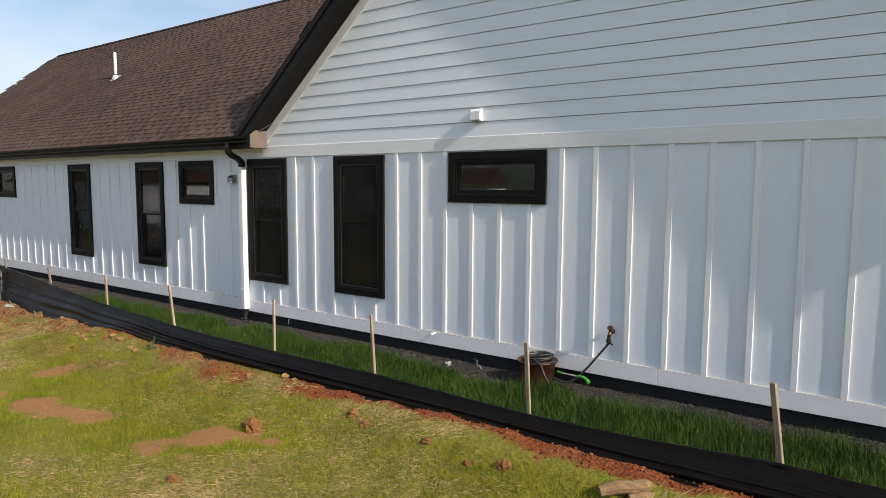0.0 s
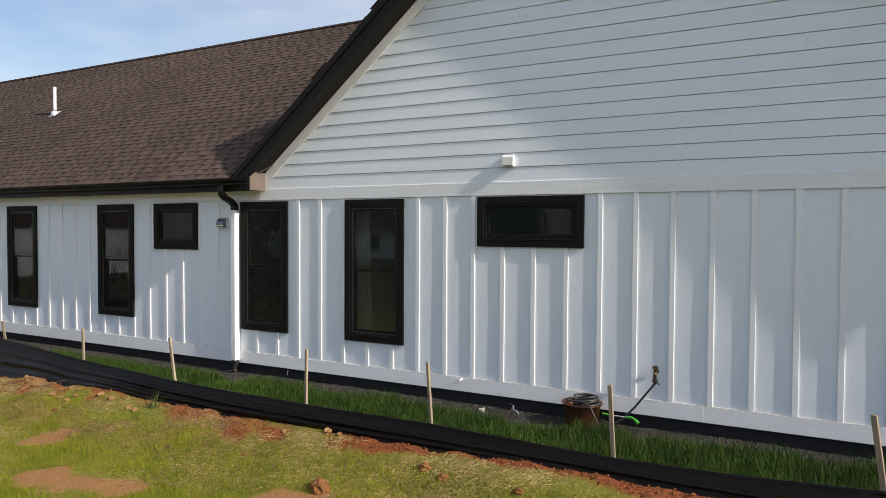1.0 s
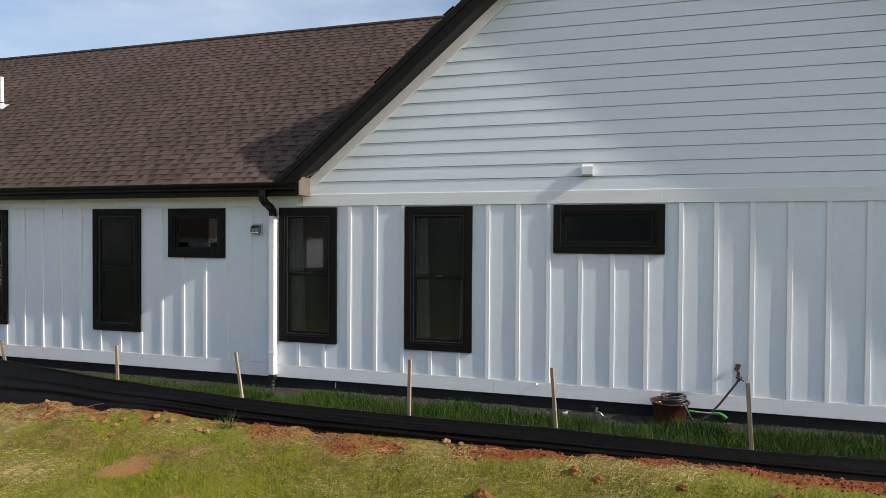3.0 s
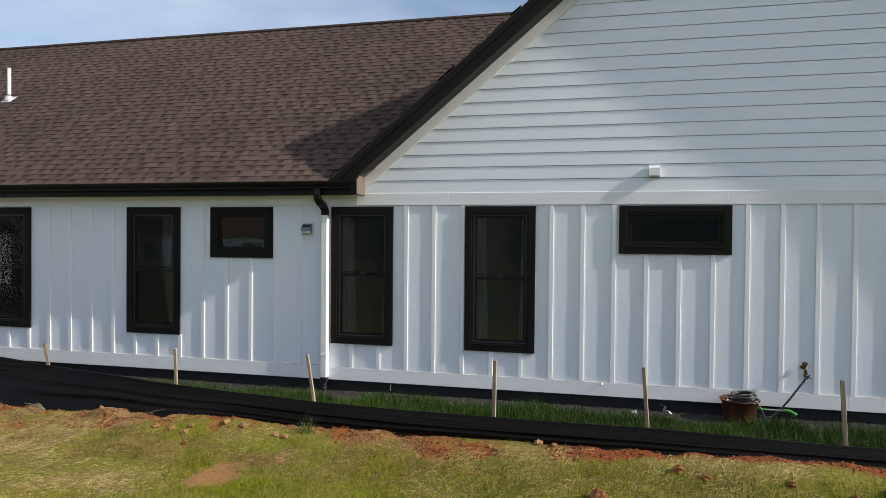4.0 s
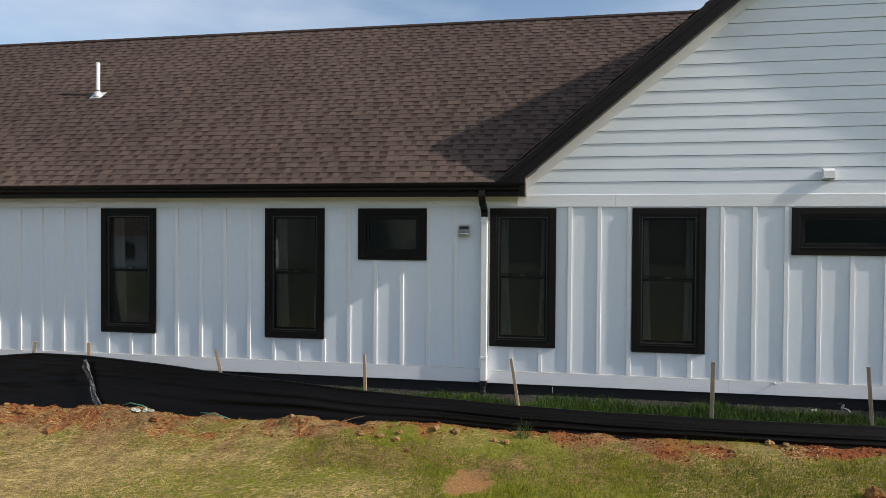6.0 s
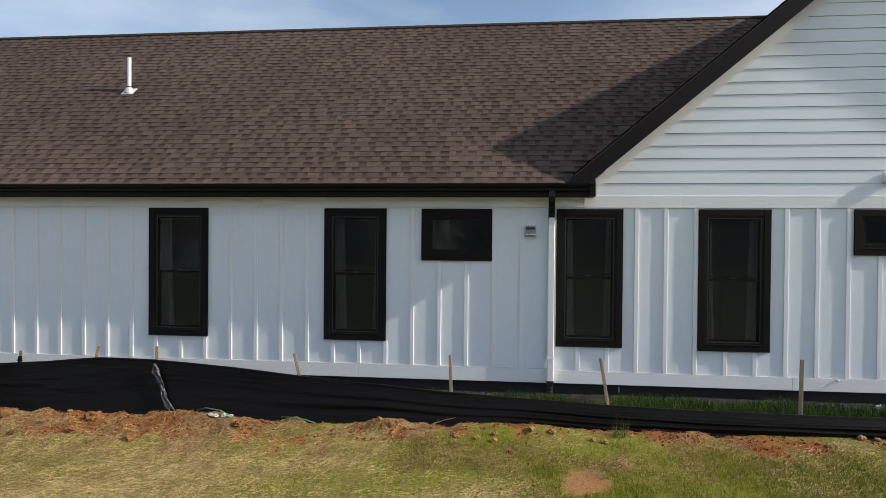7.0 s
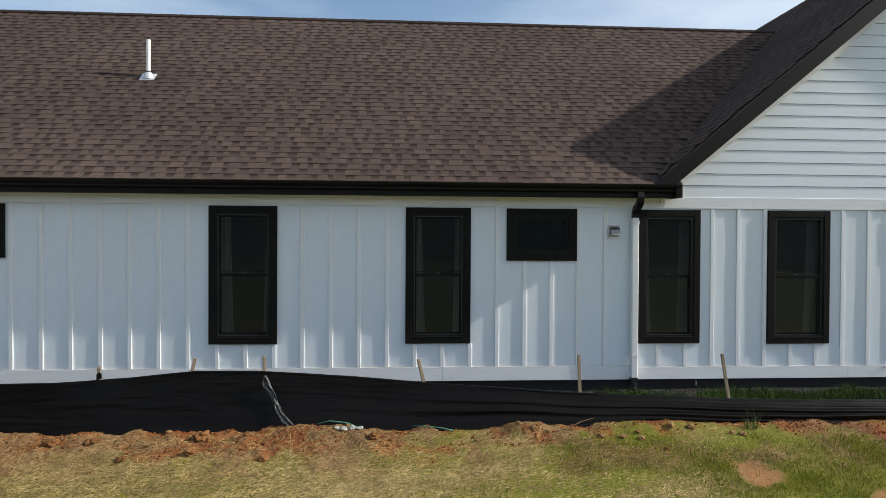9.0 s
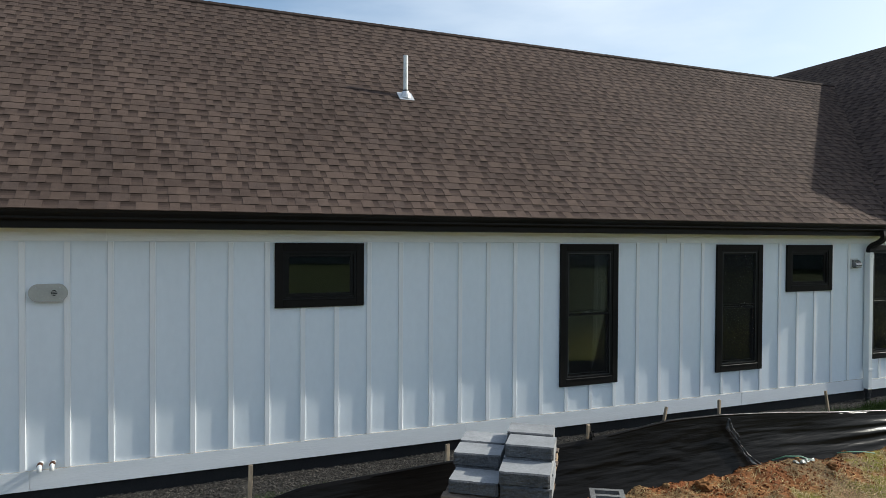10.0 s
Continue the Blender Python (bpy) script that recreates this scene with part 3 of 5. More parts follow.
for a, b in lengths(LEFT_END, -8.452, (-20.5, -16.85, -13.2)):
    part("frieze_board", box(a + 0.001, b - 0.001, 6.688, WALL_Y - 0.001, BAND_LOW + 0.005, BAND_TOP - 0.005, 0.002), "board", wall)

# Battens, stopped by the windows.
batten_meshes = {}


def batten(x, z0, z1):
    key = round(z1 - z0, 3)
    if key not in batten_meshes:
        batten_meshes[key] = finish(box(-0.029, 0.029, FRONT_Y, WALL_Y - 0.0005, 0, z1 - z0, 0.003), "batten", "batten")
    part("batten", batten_meshes[key], "batten", wall, m=Matrix.Translation((x, 0, z0)))


west = [BATTENS_WEST[0] - i * BATTENS_WEST[1] for i in range(40)]
east = [BATTENS_EAST[0] + i * BATTENS_EAST[1] for i in range(40)]
for x in sorted(x for x in west + east if LEFT_END + 0.05 < x < RIGHT_END - 0.05):
    foot = (BASE_TOP_WEST if x < SPOUT_X else BASE_TOP_EAST) + 0.002
    x += random.uniform(-0.003, 0.003)
    over = [w for w in WINDOWS if w[1] - 0.015 < x < w[2] + 0.015]
    if over:
        batten(x, foot, over[0][3] - 0.001)
    else:
        batten(x, foot, BAND_LOW + 0.001)

# Lap boards on the gable, in lengths that end at the rake.
z, course = BAND_TOP, 0
while z < rake_low(APEX_X) - 0.12:
    top = 3.123 + 0.1755 * course
    def span(h):
        reach = (rake_low(APEX_X) - 0.05 - h) / STEEP
        return APEX_X - reach, APEX_X + reach
    lo, hi = span(z), span(top)
    cuts = sorted(x for x in (lo[0] + random.uniform(1.2, 3.4) + 3.66 * i for i in range(4)) if lo[0] + 0.6 < x < hi[1] - 0.6)
    ends = [None, *cuts, None]
    for a, b in zip(ends, ends[1:]):
        la, ha = (lo[0], hi[0]) if a is None else (a + 0.0003, a + 0.0003)
        lb, hb = (lo[1], hi[1]) if b is None else (b - 0.0003, b - 0.0003)
        if ha >= hb - 0.05:
            continue
        bm = bmesh.new()
        # Open gap above each board: the dark backing imitates the lap's shadow line.
        low, high = z, top - 0.006
        y_low, y_high = 6.6955, 6.7035
        v = [bm.verts.new(p) for p in ((la, y_low, low), (lb, y_low, low), (hb, y_high, high), (ha, y_high, high),
                                       (la, 6.727, low), (lb, 6.727, low), (hb, 6.727, high), (ha, 6.727, high))]
        for f in ((0, 1, 2, 3), (5, 4, 7, 6), (4, 5, 1, 0), (1, 5, 6, 2), (3, 2, 6, 7), (4, 0, 3, 7)):
            bm.faces.new([v[i] for i in f])
        part("lap_board", bm, "lap", gable_wall)
    z, course = top, course + 1

# Raked white trim under the gable eave.
for side in (-1, 1):
    far = APEX_X + side * 5.32
    part("rake_board", prism([(far, rake_low(far) - 0.17), (APEX_X, rake_low(APEX_X) - 0.17), (APEX_X, rake_low(APEX_X) + 0.01), (far, rake_low(far) + 0.01)], "y", 6.668, 6.697), "board", gable_wall)


# ---- house: windows ----
def window(kind, x0, x1, z0, z1):
    w, h = x1 - x0, z1 - z0
    win = thing("window", Matrix.Translation((x0, 0, z0)), label={"tall": "tall black double hung window with black trim", "wide": "wide black transom window high in the wall",
                "small": "small black fixed window high in the wall"}[kind], category="window", kind="structure")
    fy = 6.672
    part("side_trim", box(0, TRIM, fy, WALL_Y - 0.001, 0, h, 0.003), "trim_black", win)
    part("side_trim", box(w - TRIM, w, fy, WALL_Y - 0.001, 0, h, 0.003), "trim_black", win)
    part("head_trim", box(TRIM + 0.0005, w - TRIM - 0.0005, fy + 0.001, WALL_Y - 0.001, h - TRIM, h, 0.003), "trim_black", win)
    part("sill_trim", box(TRIM + 0.0005, w - TRIM - 0.0005, fy + 0.001, WALL_Y - 0.001, 0, TRIM, 0.003), "trim_black", win)
    a, b, c, d = TRIM - 0.004, w - TRIM + 0.004, TRIM - 0.004, h - TRIM + 0.004
    f = 0.034
    bm = bmesh.new()
    for r in ((a, a + f, c, d), (b - f, b, c, d), (a + f, b - f, d - f, d), (a + f, b - f, c, c + f)):
        box(r[0], r[1], 6.684, 6.79, r[2], r[3], bm=bm)
    part("window_frame", bm, "frame", win)
    part("sill_nosing", box(a + 0.01, b - 0.01, 6.668, 6.70, c - 0.004, c + 0.012, 0.003), "frame", win)

    def sash(name, x0, x1, z0, z1, y, rail):
        bm = bmesh.new()
        for r in ((x0, x0 + rail, z0, z1), (x1 - rail, x1, z0, z1), (x0 + rail, x1 - rail, z1 - rail, z1), (x0 + rail, x1 - rail, z0, z0 + rail)):
            box(r[0], r[1], y, y + 0.028, r[2], r[3], 0.003, bm=bm)
        s = part(name, bm, "frame", win)
        pane = part("pane", box(x0 + rail - 0.004, x1 - rail + 0.004, y + 0.011, y + 0.017, z0 + rail - 0.004, z1 - rail + 0.004), "glass", s)
        pane.visible_shadow = False
        return s

    a, b, c, d = a + f, b - f, c + f, d - f
    if kind == "tall":
        mid = (c + d) / 2 + 0.005
        sash("upper_sash", a, b, mid - 0.018, d, 6.702, 0.034)
        low = sash("lower_sash", a, b, c, mid + 0.018, 6.734, 0.036)
        part("screen_bar", box(a, b, 6.6885, 6.6943, mid + 0.045, mid + 0.053), "frame", win)
        part("insect_screen", box(a + 0.001, b - 0.001, 6.6945, 6.6955, c + 0.001, d - 0.001), "screen", win, "fine black insect screen over the sashes")
        bm = bmesh.new()
        for r in ((a, a + 0.013, c, d), (b - 0.013, b, c, d), (a + 0.013, b - 0.013, d - 0.013, d), (a + 0.013, b - 0.013, c, c + 0.013)):
            box(r[0], r[1], 6.688, 6.6935, r[2], r[3], bm=bm)
        part("screen_frame", bm, "screen_edge", win, "thin dark grey screen frame")
        part("sash_lock", box((a + b) / 2 - 0.032, (a + b) / 2 + 0.032, 6.7225, 6.765, mid + 0.019, mid + 0.043, 0.004), "sash_metal", low, "small bright metal sash lock")
    else:
        sash("fixed_sash", a, b, c, d, 6.705, 0.04)
    return win


for w in WINDOWS:
    window(*w)


def curtain(outer, inner, z0, z1, phase):
    """A drawn-back curtain in folds: narrow at the rod, a little wider below."""
    n, k = 44, 14
    grid = []
    for j in range(k + 1):
        t = j / k
        row = []
        for i in range(n + 1):
            s = i / n
            x = outer + (inner - outer) * s * (1.0 + 0.34 * (1 - t) ** 1.4)
            y = 6.925 + 0.024 * math.sin(phase + s * 19 + 0.5 * math.sin(3 * t)) + 0.010 * math.sin(2 * phase + s * 8)
            row.append((x, y, z0 + (z1 - z0) * t))
        grid.append(row)
    bm = bmesh.new()
    for back in (0, 0.004):
        vs = [[bm.verts.new((x, y + back, z)) for x, y, z in row] for row in grid]
        for j in range(k):
            for i in range(n):
                bm.faces.new((vs[j][i], vs[j][i + 1], vs[j + 1][i + 1], vs[j + 1][i]))
    ob = part("curtain", bm, "curtain", smooth=True)
    return tagged(ob, "white curtain hanging in folds behind the glass", "curtain", group="curtains at the tall windows")


for n, (kind, x0, x1, z0, z1) in enumerate(WINDOWS):
    if kind == "tall":
        curtain(x0 + 0.03, x0 + 0.245, 0.35, 2.72, n)
        curtain(x1 - 0.03, x1 - 0.205, 0.35, 2.72, n + 2.0)

# ---- house: roof ----
MAIN_LEFT = -24.35


def valley_x(y):
    """Where the main slope meets the gable's slope."""
    return APEX_X - (APEX_Z - (EAVE_Z + PITCH * (y - EAVE_Y))) / STEEP


def slab(points, thick, mat, name, parent=None):
    """A sloping slab: the outline given is its top."""
    bm = bmesh.new()
    top = [bm.verts.new(p) for p in points]
    low = [bm.verts.new((p[0], p[1], p[2] - thick)) for p in points]
    k = len(points)
    bm.faces.new(top)
    bm.faces.new(low[::-1])
    for i in range(k):
        bm.faces.new((top[i], low[i], low[(i + 1) % k], top[(i + 1) % k]))
    return part(name, bm, mat, parent)


def main_z(y):
    return EAVE_Z + PITCH * (y - EAVE_Y)


ZD = -0.022    # deck below the shingles
BACK_Y = 2 * RIDGE_Y - EAVE_Y
roof = tagged(slab([(MAIN_LEFT, EAVE_Y, EAVE_Z + ZD), (valley_x(EAVE_Y) + 0.3, EAVE_Y, EAVE_Z + ZD), (valley_x(RIDGE_Y) + 0.3, RIDGE_Y, RIDGE_Z + ZD), (MAIN_LEFT, RIDGE_Y, RIDGE_Z + ZD)], 0.05, "roof_deck", "roof_main"),
              "brown asphalt shingle roof with a straight ridge", "roof", kind="structure")
tagged(slab([(MAIN_LEFT, BACK_Y, EAVE_Z + ZD), (MAIN_LEFT, RIDGE_Y + 0.001, RIDGE_Z + ZD), (RIGHT_END + 0.3, RIDGE_Y + 0.001, RIDGE_Z + ZD), (RIGHT_END + 0.3, BACK_Y, EAVE_Z + ZD)], 0.05, "shingle", "roof_back"),
       "brown shingle roof slope at the back", "roof", kind="structure")
GABLE_FRONT, GABLE_BACK, GABLE_FOOT = 6.36, 17.5, 5.42
gable_roof = tagged(slab([(APEX_X - GABLE_FOOT, GABLE_FRONT, APEX_Z - STEEP * GABLE_FOOT + ZD), (APEX_X, GABLE_FRONT, APEX_Z + ZD), (APEX_X, GABLE_BACK, APEX_Z + ZD), (APEX_X - GABLE_FOOT, GABLE_BACK, APEX_Z - STEEP * GABLE_FOOT + ZD)], 0.06, "roof_deck", "roof_gable"),
                    "brown shingle gable roof with dark bronze fascia", "roof", kind="structure")
part("far_slope", finish(slab_bm := prism([(APEX_X, APEX_Z), (APEX_X + 5.32, APEX_Z - STEEP * 5.32), (APEX_X + 5.32, APEX_Z - STEEP * 5.32 - 0.08), (APEX_X, APEX_Z - 0.08)], "y", GABLE_FRONT, GABLE_BACK), "far_slope", "shingle"), "shingle", gable_roof)
# Raked fascia in two steps, and the dark soffit between it and the wall.
for side in (-1, 1):
    def strip(lo, hi, y0, y1, name, mat="bronze", foot=3.10):
        def reach(off):
            return APEX_X + side * (rake_low(APEX_X) + off - foot) / STEEP
        part(name, prism([(reach(lo), foot), (APEX_X, rake_low(APEX_X) + lo), (APEX_X, rake_low(APEX_X) + hi), (reach(hi), foot)], "y", y0, y1), mat, gable_roof)
    strip(-0.004, 0.19, 6.378, 6.402, "rake_fascia")
    strip(0.165, 0.262, 6.358, 6.377, "rake_drip_edge")
    strip(0.0, 0.015, 6.403, 6.70, "rake_soffit")

# Eave: soffit, fascia, gutter, boxed end.
for name, a, b in (("soffit", MAIN_LEFT + 0.1, -8.41),):
    tagged(part(name, box(a, b, 6.487, WALL_Y - 0.018, SOFFIT_Z - 0.008, SOFFIT_Z + 0.012), "soffit"), "white soffit under the eave", "soffit", kind="structure")
for name, a, b in (("fascia", MAIN_LEFT + 0.1, -8.41),):
    tagged(part(name, box(a, b, 6.464, 6.486, 2.908, 3.115), "bronze"), "dark bronze fascia board under the roof edge", "fascia", kind="structure")
K_PROFILE = [(y + 0.39, 2.99 + (z - 2.925) * 0.72) for y, z in (
    (6.073, 2.925), (6.015, 2.925), (6.005, 2.945), (6.005, 2.975), (5.985, 3.0), (5.962, 3.03), (5.958, 3.062), (5.966, 3.066), (5.972, 3.055),
    (5.972, 3.035), (6.0, 2.995), (6.02, 2.94), (6.065, 2.94), (6.065, 3.07), (6.073, 3.07))]
gutter = thing("gutter", label="dark bronze aluminium gutter along the eave", category="gutter", kind="structure")
for a, b in lengths(MAIN_LEFT, -8.35, (-18.35, -12.3)):
    part("gutter_length", prism(K_PROFILE, "x", a + 0.001, b - 0.001), "bronze", gutter)
for x in (-18.35, -12.3):
    part("gutter_seam", prism([(y - 0.002 if y < 6.43 else y, z) for y, z in K_PROFILE[:7]] + [K_PROFILE[-1]], "x", x - 0.012, x + 0.012), "bronze", gutter)
part("end_cap", prism(K_PROFILE[:7] + [K_PROFILE[-1]], "x", -8.35, -8.342), "bronze", gutter)
eave_box = thing("eave_box", label="dark bronze boxed eave end beside the gable", category="eave return", kind="structure")
part("box_body", prism([(6.362, 2.912), (6.675, 2.912), (6.675, 3.18), (6.46, 3.18), (6.362, 3.10)], "x", -8.405, -8.332), "bronze", eave_box)
# Sun-facing pieces, coloured paler than the box body to look lit.
part("side_panel", prism([(6.355, 2.915), (6.672, 2.915), (6.672, 3.185), (6.46, 3.185), (6.355, 3.105)], "x", -8.331, -8.318), "sunlit_bronze", eave_box, "side panel of the bronze box, sunlight painted in tan")
part("box_top", prism([(6.47, 3.186), (6.672, 3.186), (6.60, 3.205), (6.49, 3.205)], "x", -8.36, -8.319), "sunlit_bronze", eave_box)
# Shingles: laminated, with proud tabs and recessed gaps whose upper part carries darker granules, shade put into the
# colour.
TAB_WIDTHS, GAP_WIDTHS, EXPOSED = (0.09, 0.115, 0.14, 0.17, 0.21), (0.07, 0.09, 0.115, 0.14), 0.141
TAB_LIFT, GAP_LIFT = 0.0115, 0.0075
tab_cache = {}


def tab_shape(w, kind, skew):
    """Verts, triangles and material slots of one piece. Local x along the eave, y up the slope."""
    e = EXPOSED + 0.03
    if kind == "tab":
        t, c = TAB_LIFT, 0.0012
        v = [(c, 0, 0), (w - c, 0, 0), (w - c, 0, t), (c, 0, t), (w - c + skew, e, 0.003), (c - skew, e, 0.003)]
        return v, [(0, 1, 2), (0, 2, 3), (3, 2, 4), (3, 4, 5), (1, 4, 2), (0, 3, 5)], [0] * 6
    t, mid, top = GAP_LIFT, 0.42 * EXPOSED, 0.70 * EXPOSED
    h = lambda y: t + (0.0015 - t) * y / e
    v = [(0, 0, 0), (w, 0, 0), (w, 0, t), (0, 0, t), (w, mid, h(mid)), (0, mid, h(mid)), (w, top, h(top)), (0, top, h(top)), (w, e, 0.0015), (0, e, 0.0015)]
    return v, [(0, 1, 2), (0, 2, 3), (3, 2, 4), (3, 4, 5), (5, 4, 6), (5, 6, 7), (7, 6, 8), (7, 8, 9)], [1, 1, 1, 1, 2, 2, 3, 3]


def shingle_field(name, owner, origin, along, up, length, rise, keep, as_pieces):
    along, up = Vector(along).normalized(), Vector(up).normalized()
    m = Matrix((along, up, along.cross(up))).transposed().to_4x4()
    rot = np.array(m.to_3x3())
    rng = random.Random(5)
    verts, tris, slots, pieces, count = [], [], [], 0, 0
    slot_names = ("shingle", "shingle_low", "shingle_shade_fade", "shingle_shade_band")
    for c in range(int(rise / EXPOSED)):
        u, kind, sag = -rng.uniform(0, 0.4), "gap", rng.uniform(-0.002, 0.002)
        while u < length:
            kind = "tab" if kind == "gap" else ("gap" if rng.random() < 0.9 else "tab")
            w = rng.choice(TAB_WIDTHS if kind == "tab" else GAP_WIDTHS)
            skew = rng.choice((0.0, 0.0, 0.006))
            at = Vector(origin) + along * u + up * (c * EXPOSED + sag)
            if keep(at, at + along * w):
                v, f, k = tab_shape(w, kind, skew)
                if pieces < 300 and as_pieces(at):
                    key = (w, kind, skew if kind == "tab" else 0)
                    if key not in tab_cache:
                        me = bpy.data.meshes.new("shingle")
                        me.from_pydata(v, [], f)
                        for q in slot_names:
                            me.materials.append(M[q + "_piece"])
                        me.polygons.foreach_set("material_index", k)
                        tab_cache[key] = me
                    part("shingle", tab_cache[key], "shingle", owner, m=Matrix.Translation(at) @ m)
                    pieces += 1
                else:
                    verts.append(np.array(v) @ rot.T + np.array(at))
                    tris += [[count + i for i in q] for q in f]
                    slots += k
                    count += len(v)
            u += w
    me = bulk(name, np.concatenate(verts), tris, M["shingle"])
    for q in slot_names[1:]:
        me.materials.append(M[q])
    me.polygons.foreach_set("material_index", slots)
    ob = new(name, me)
    ob.parent = owner
    ob["kind"] = "stuff"


main_up = (0, 1, PITCH)
main_rise = math.hypot(RIDGE_Y - EAVE_Y, RIDGE_Z - EAVE_Z)
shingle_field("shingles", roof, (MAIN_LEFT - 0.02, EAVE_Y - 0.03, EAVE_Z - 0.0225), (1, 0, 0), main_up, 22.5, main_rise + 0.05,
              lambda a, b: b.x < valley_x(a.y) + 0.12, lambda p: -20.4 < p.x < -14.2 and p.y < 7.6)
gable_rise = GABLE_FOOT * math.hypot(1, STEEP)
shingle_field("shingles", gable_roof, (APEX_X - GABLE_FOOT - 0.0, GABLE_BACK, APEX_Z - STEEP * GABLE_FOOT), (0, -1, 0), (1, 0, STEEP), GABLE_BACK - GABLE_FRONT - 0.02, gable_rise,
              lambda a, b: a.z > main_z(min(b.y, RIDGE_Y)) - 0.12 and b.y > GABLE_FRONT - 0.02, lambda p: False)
# Ridge caps. The main ridge takes the darkest brown: its shadow line is in the colour.
cap_mesh = finish(prism([(-0.085, -0.066), (0, -0.004), (0.085, -0.066), (0.085, -0.044), (0, 0.020), (-0.085, -0.044)], "x", 0, 0.215), "ridge_cap", "shingle_shade_band")
x = MAIN_LEFT
while x < -4.3:
    part("ridge_cap", cap_mesh, "shingle", roof, m=Matrix.Translation((x, RIDGE_Y, RIDGE_Z + 0.012)) @ Euler((0, radians(1.2), 0)).to_matrix().to_4x4())
    x += 0.2
cap_two = finish(prism([(-0.15, -0.13), (0, -0.004), (0.15, -0.13), (0.15, -0.12), (0, 0.012), (-0.15, -0.12)], "y", 0, 0.215), "ridge_cap", "shingle")
y = GABLE_FRONT
while y < GABLE_BACK:
    part("ridge_cap", cap_two, "shingle", gable_roof, m=Matrix.Translation((APEX_X, y, APEX_Z + 0.012)))
    y += 0.2

# ---- things on the house ----
pipe = thing("vent_pipe", Matrix.Translation((-16.57, 8.65, main_z(8.65))), label="white plastic vent pipe standing on the shingle roof", category="vent pipe")
part("pipe", lathe([(0.036, -0.05), (0.036, 0.64), (0.030, 0.642), (0.030, 0.60)], 18), "pvc", pipe, smooth=False)
tilt = Euler((math.atan(PITCH), 0, 0)).to_matrix().to_4x4()
part("flashing_plate", box(-0.12, 0.12, -0.105, 0.12, 0.012, 0.018, 0.003, m=tilt), "flashing", pipe, "bare metal flashing plate")
part("collar", lathe([(0.085, -0.02), (0.078, 0.03), (0.052, 0.085), (0.040, 0.10)], 18), "flashing", pipe, "bare metal cone")
part("rubber_boot", lathe([(0.052, 0.084), (0.043, 0.108), (0.037, 0.112)], 18), "black_plastic", pipe, "black rubber seal")

spout = thing("downspout", Matrix.Translation((-8.905, 0, 0)), label="downspout with black elbow above and white pipe below", category="downspout")
bend = [(-0.012, 6.40, 2.99), (-0.012, 6.385, 2.91), (-0.012, 6.39, 2.865), (-0.008, 6.45, 2.81), (-0.004, 6.56, 2.765), (0, 6.625, 2.71), (0, 6.63, 2.66), (0, 6.63, 2.60)]
part("elbow", tube(bend, 0, flat=(0.088, 0.07)), "bronze", spout, "dark bronze elbow under the gutter")
part("pipe", box(-0.047, 0.047, 6.59, 6.694, 0.30, 2.635, 0.009), "downpipe", spout)
for z in (2.55, 0.62):
    part("strap", box(-0.058, 0.058, 6.665, 6.692, z, z + 0.022, 0.003), "downpipe", spout)
    part("bracket", box(-0.051, 0.051, 6.5865, 6.5925, z - 0.012, z + 0.032, 0.002), "downpipe", spout)
    for sx in (-0.026, 0.026):
        part("screw", lathe([(0.007, 0), (0.007, 0.004), (0.003, 0.006)], 8), "vent_plate", spout, m=pose(sx, 6.5865, z + 0.010, 90))
part("adapter", box(-0.05, 0.05, 6.588, 6.668, 0.235, 0.305, 0.006), "black_plastic", spout, "black plastic adapter")
part("ribbed_boot", lathe([(0.036, 0.02), (0.042, 0.05), (0.036, 0.07), (0.042, 0.095), (0.036, 0.12), (0.042, 0.145), (0.036, 0.17), (0.042, 0.195), (0.038, 0.235)], 18), "black_plastic", spout, "black ribbed drain pipe", m=Matrix.Translation((0, 6.63, 0)))

vent = thing("wall_vent", Matrix.Translation((-9.20, FRONT_Y, 2.44)), label="square metal dryer vent hood on white siding", category="vent")
part("plate", box(-0.085, 0.085, -0.004, 0.018, -0.088, 0.088, 0.004), "vent_plate", vent)
part("hood", prism([(-0.003, 0.068), (-0.024, 0.066), (-0.052, 0.048), (-0.074, 0.018), (-0.086, -0.018), (-0.088, -0.052), (-0.003, -0.060)], "x", -0.066, 0.066), "hood_metal", vent, "shiny dark metal hood")
# Pale strip along the lower edge: the hood's highlight as a part.
part("lip", box(-0.069, 0.069, -0.092, -0.082, -0.060, -0.044, 0.002), "sash_metal", vent, "pale edge strip painted as the hood's highlight")
part("flap", box(-0.05, 0.05, -0.095, -0.01, -0.066, -0.061), "black_plastic", vent)

hood = thing("vent_hood", Matrix.Translation((-4.40, 6.69, 3.20)), label="white plastic vent hood on lap siding", category="vent")
part("shell", prism([(0.004, 0.075), (-0.03, 0.070), (-0.064, 0.04), (-0.068, -0.06), (0.004, -0.075)], "x", -0.068, 0.068), "pvc", hood)
part("grille", box(-0.055, 0.055, -0.055, -0.005, -0.078, -0.068), "grey_plastic", hood)

oval = thing("vent_cover", Matrix.Translation((-21.03, 6.69, 2.256)), label="grey oval plastic vent cover on white siding", category="vent")
ring = [(0.088 * math.cos(a) + (0.085 if math.cos(a) > 0 else -0.085), 0.092 * math.sin(a)) for a in (2 * math.pi * i / 32 for i in range(32))]
part("plate", prism(ring, "y", -0.028, 0.014), "grey_plastic", oval)
part("grille_ring", lathe([(0.036, 0), (0.036, 0.008), (0.030, 0.008), (0.030, 0.0)], 20), "grey_plastic", oval, m=pose(0.055, -0.028, 0, 90))
# Solid black disc stands in for the dark inside of the hole.
part("opening", lathe([(0.029, 0.001), (0.029, 0.004)], 20), "black_plastic", oval, m=pose(0.055, -0.028, 0, 90))
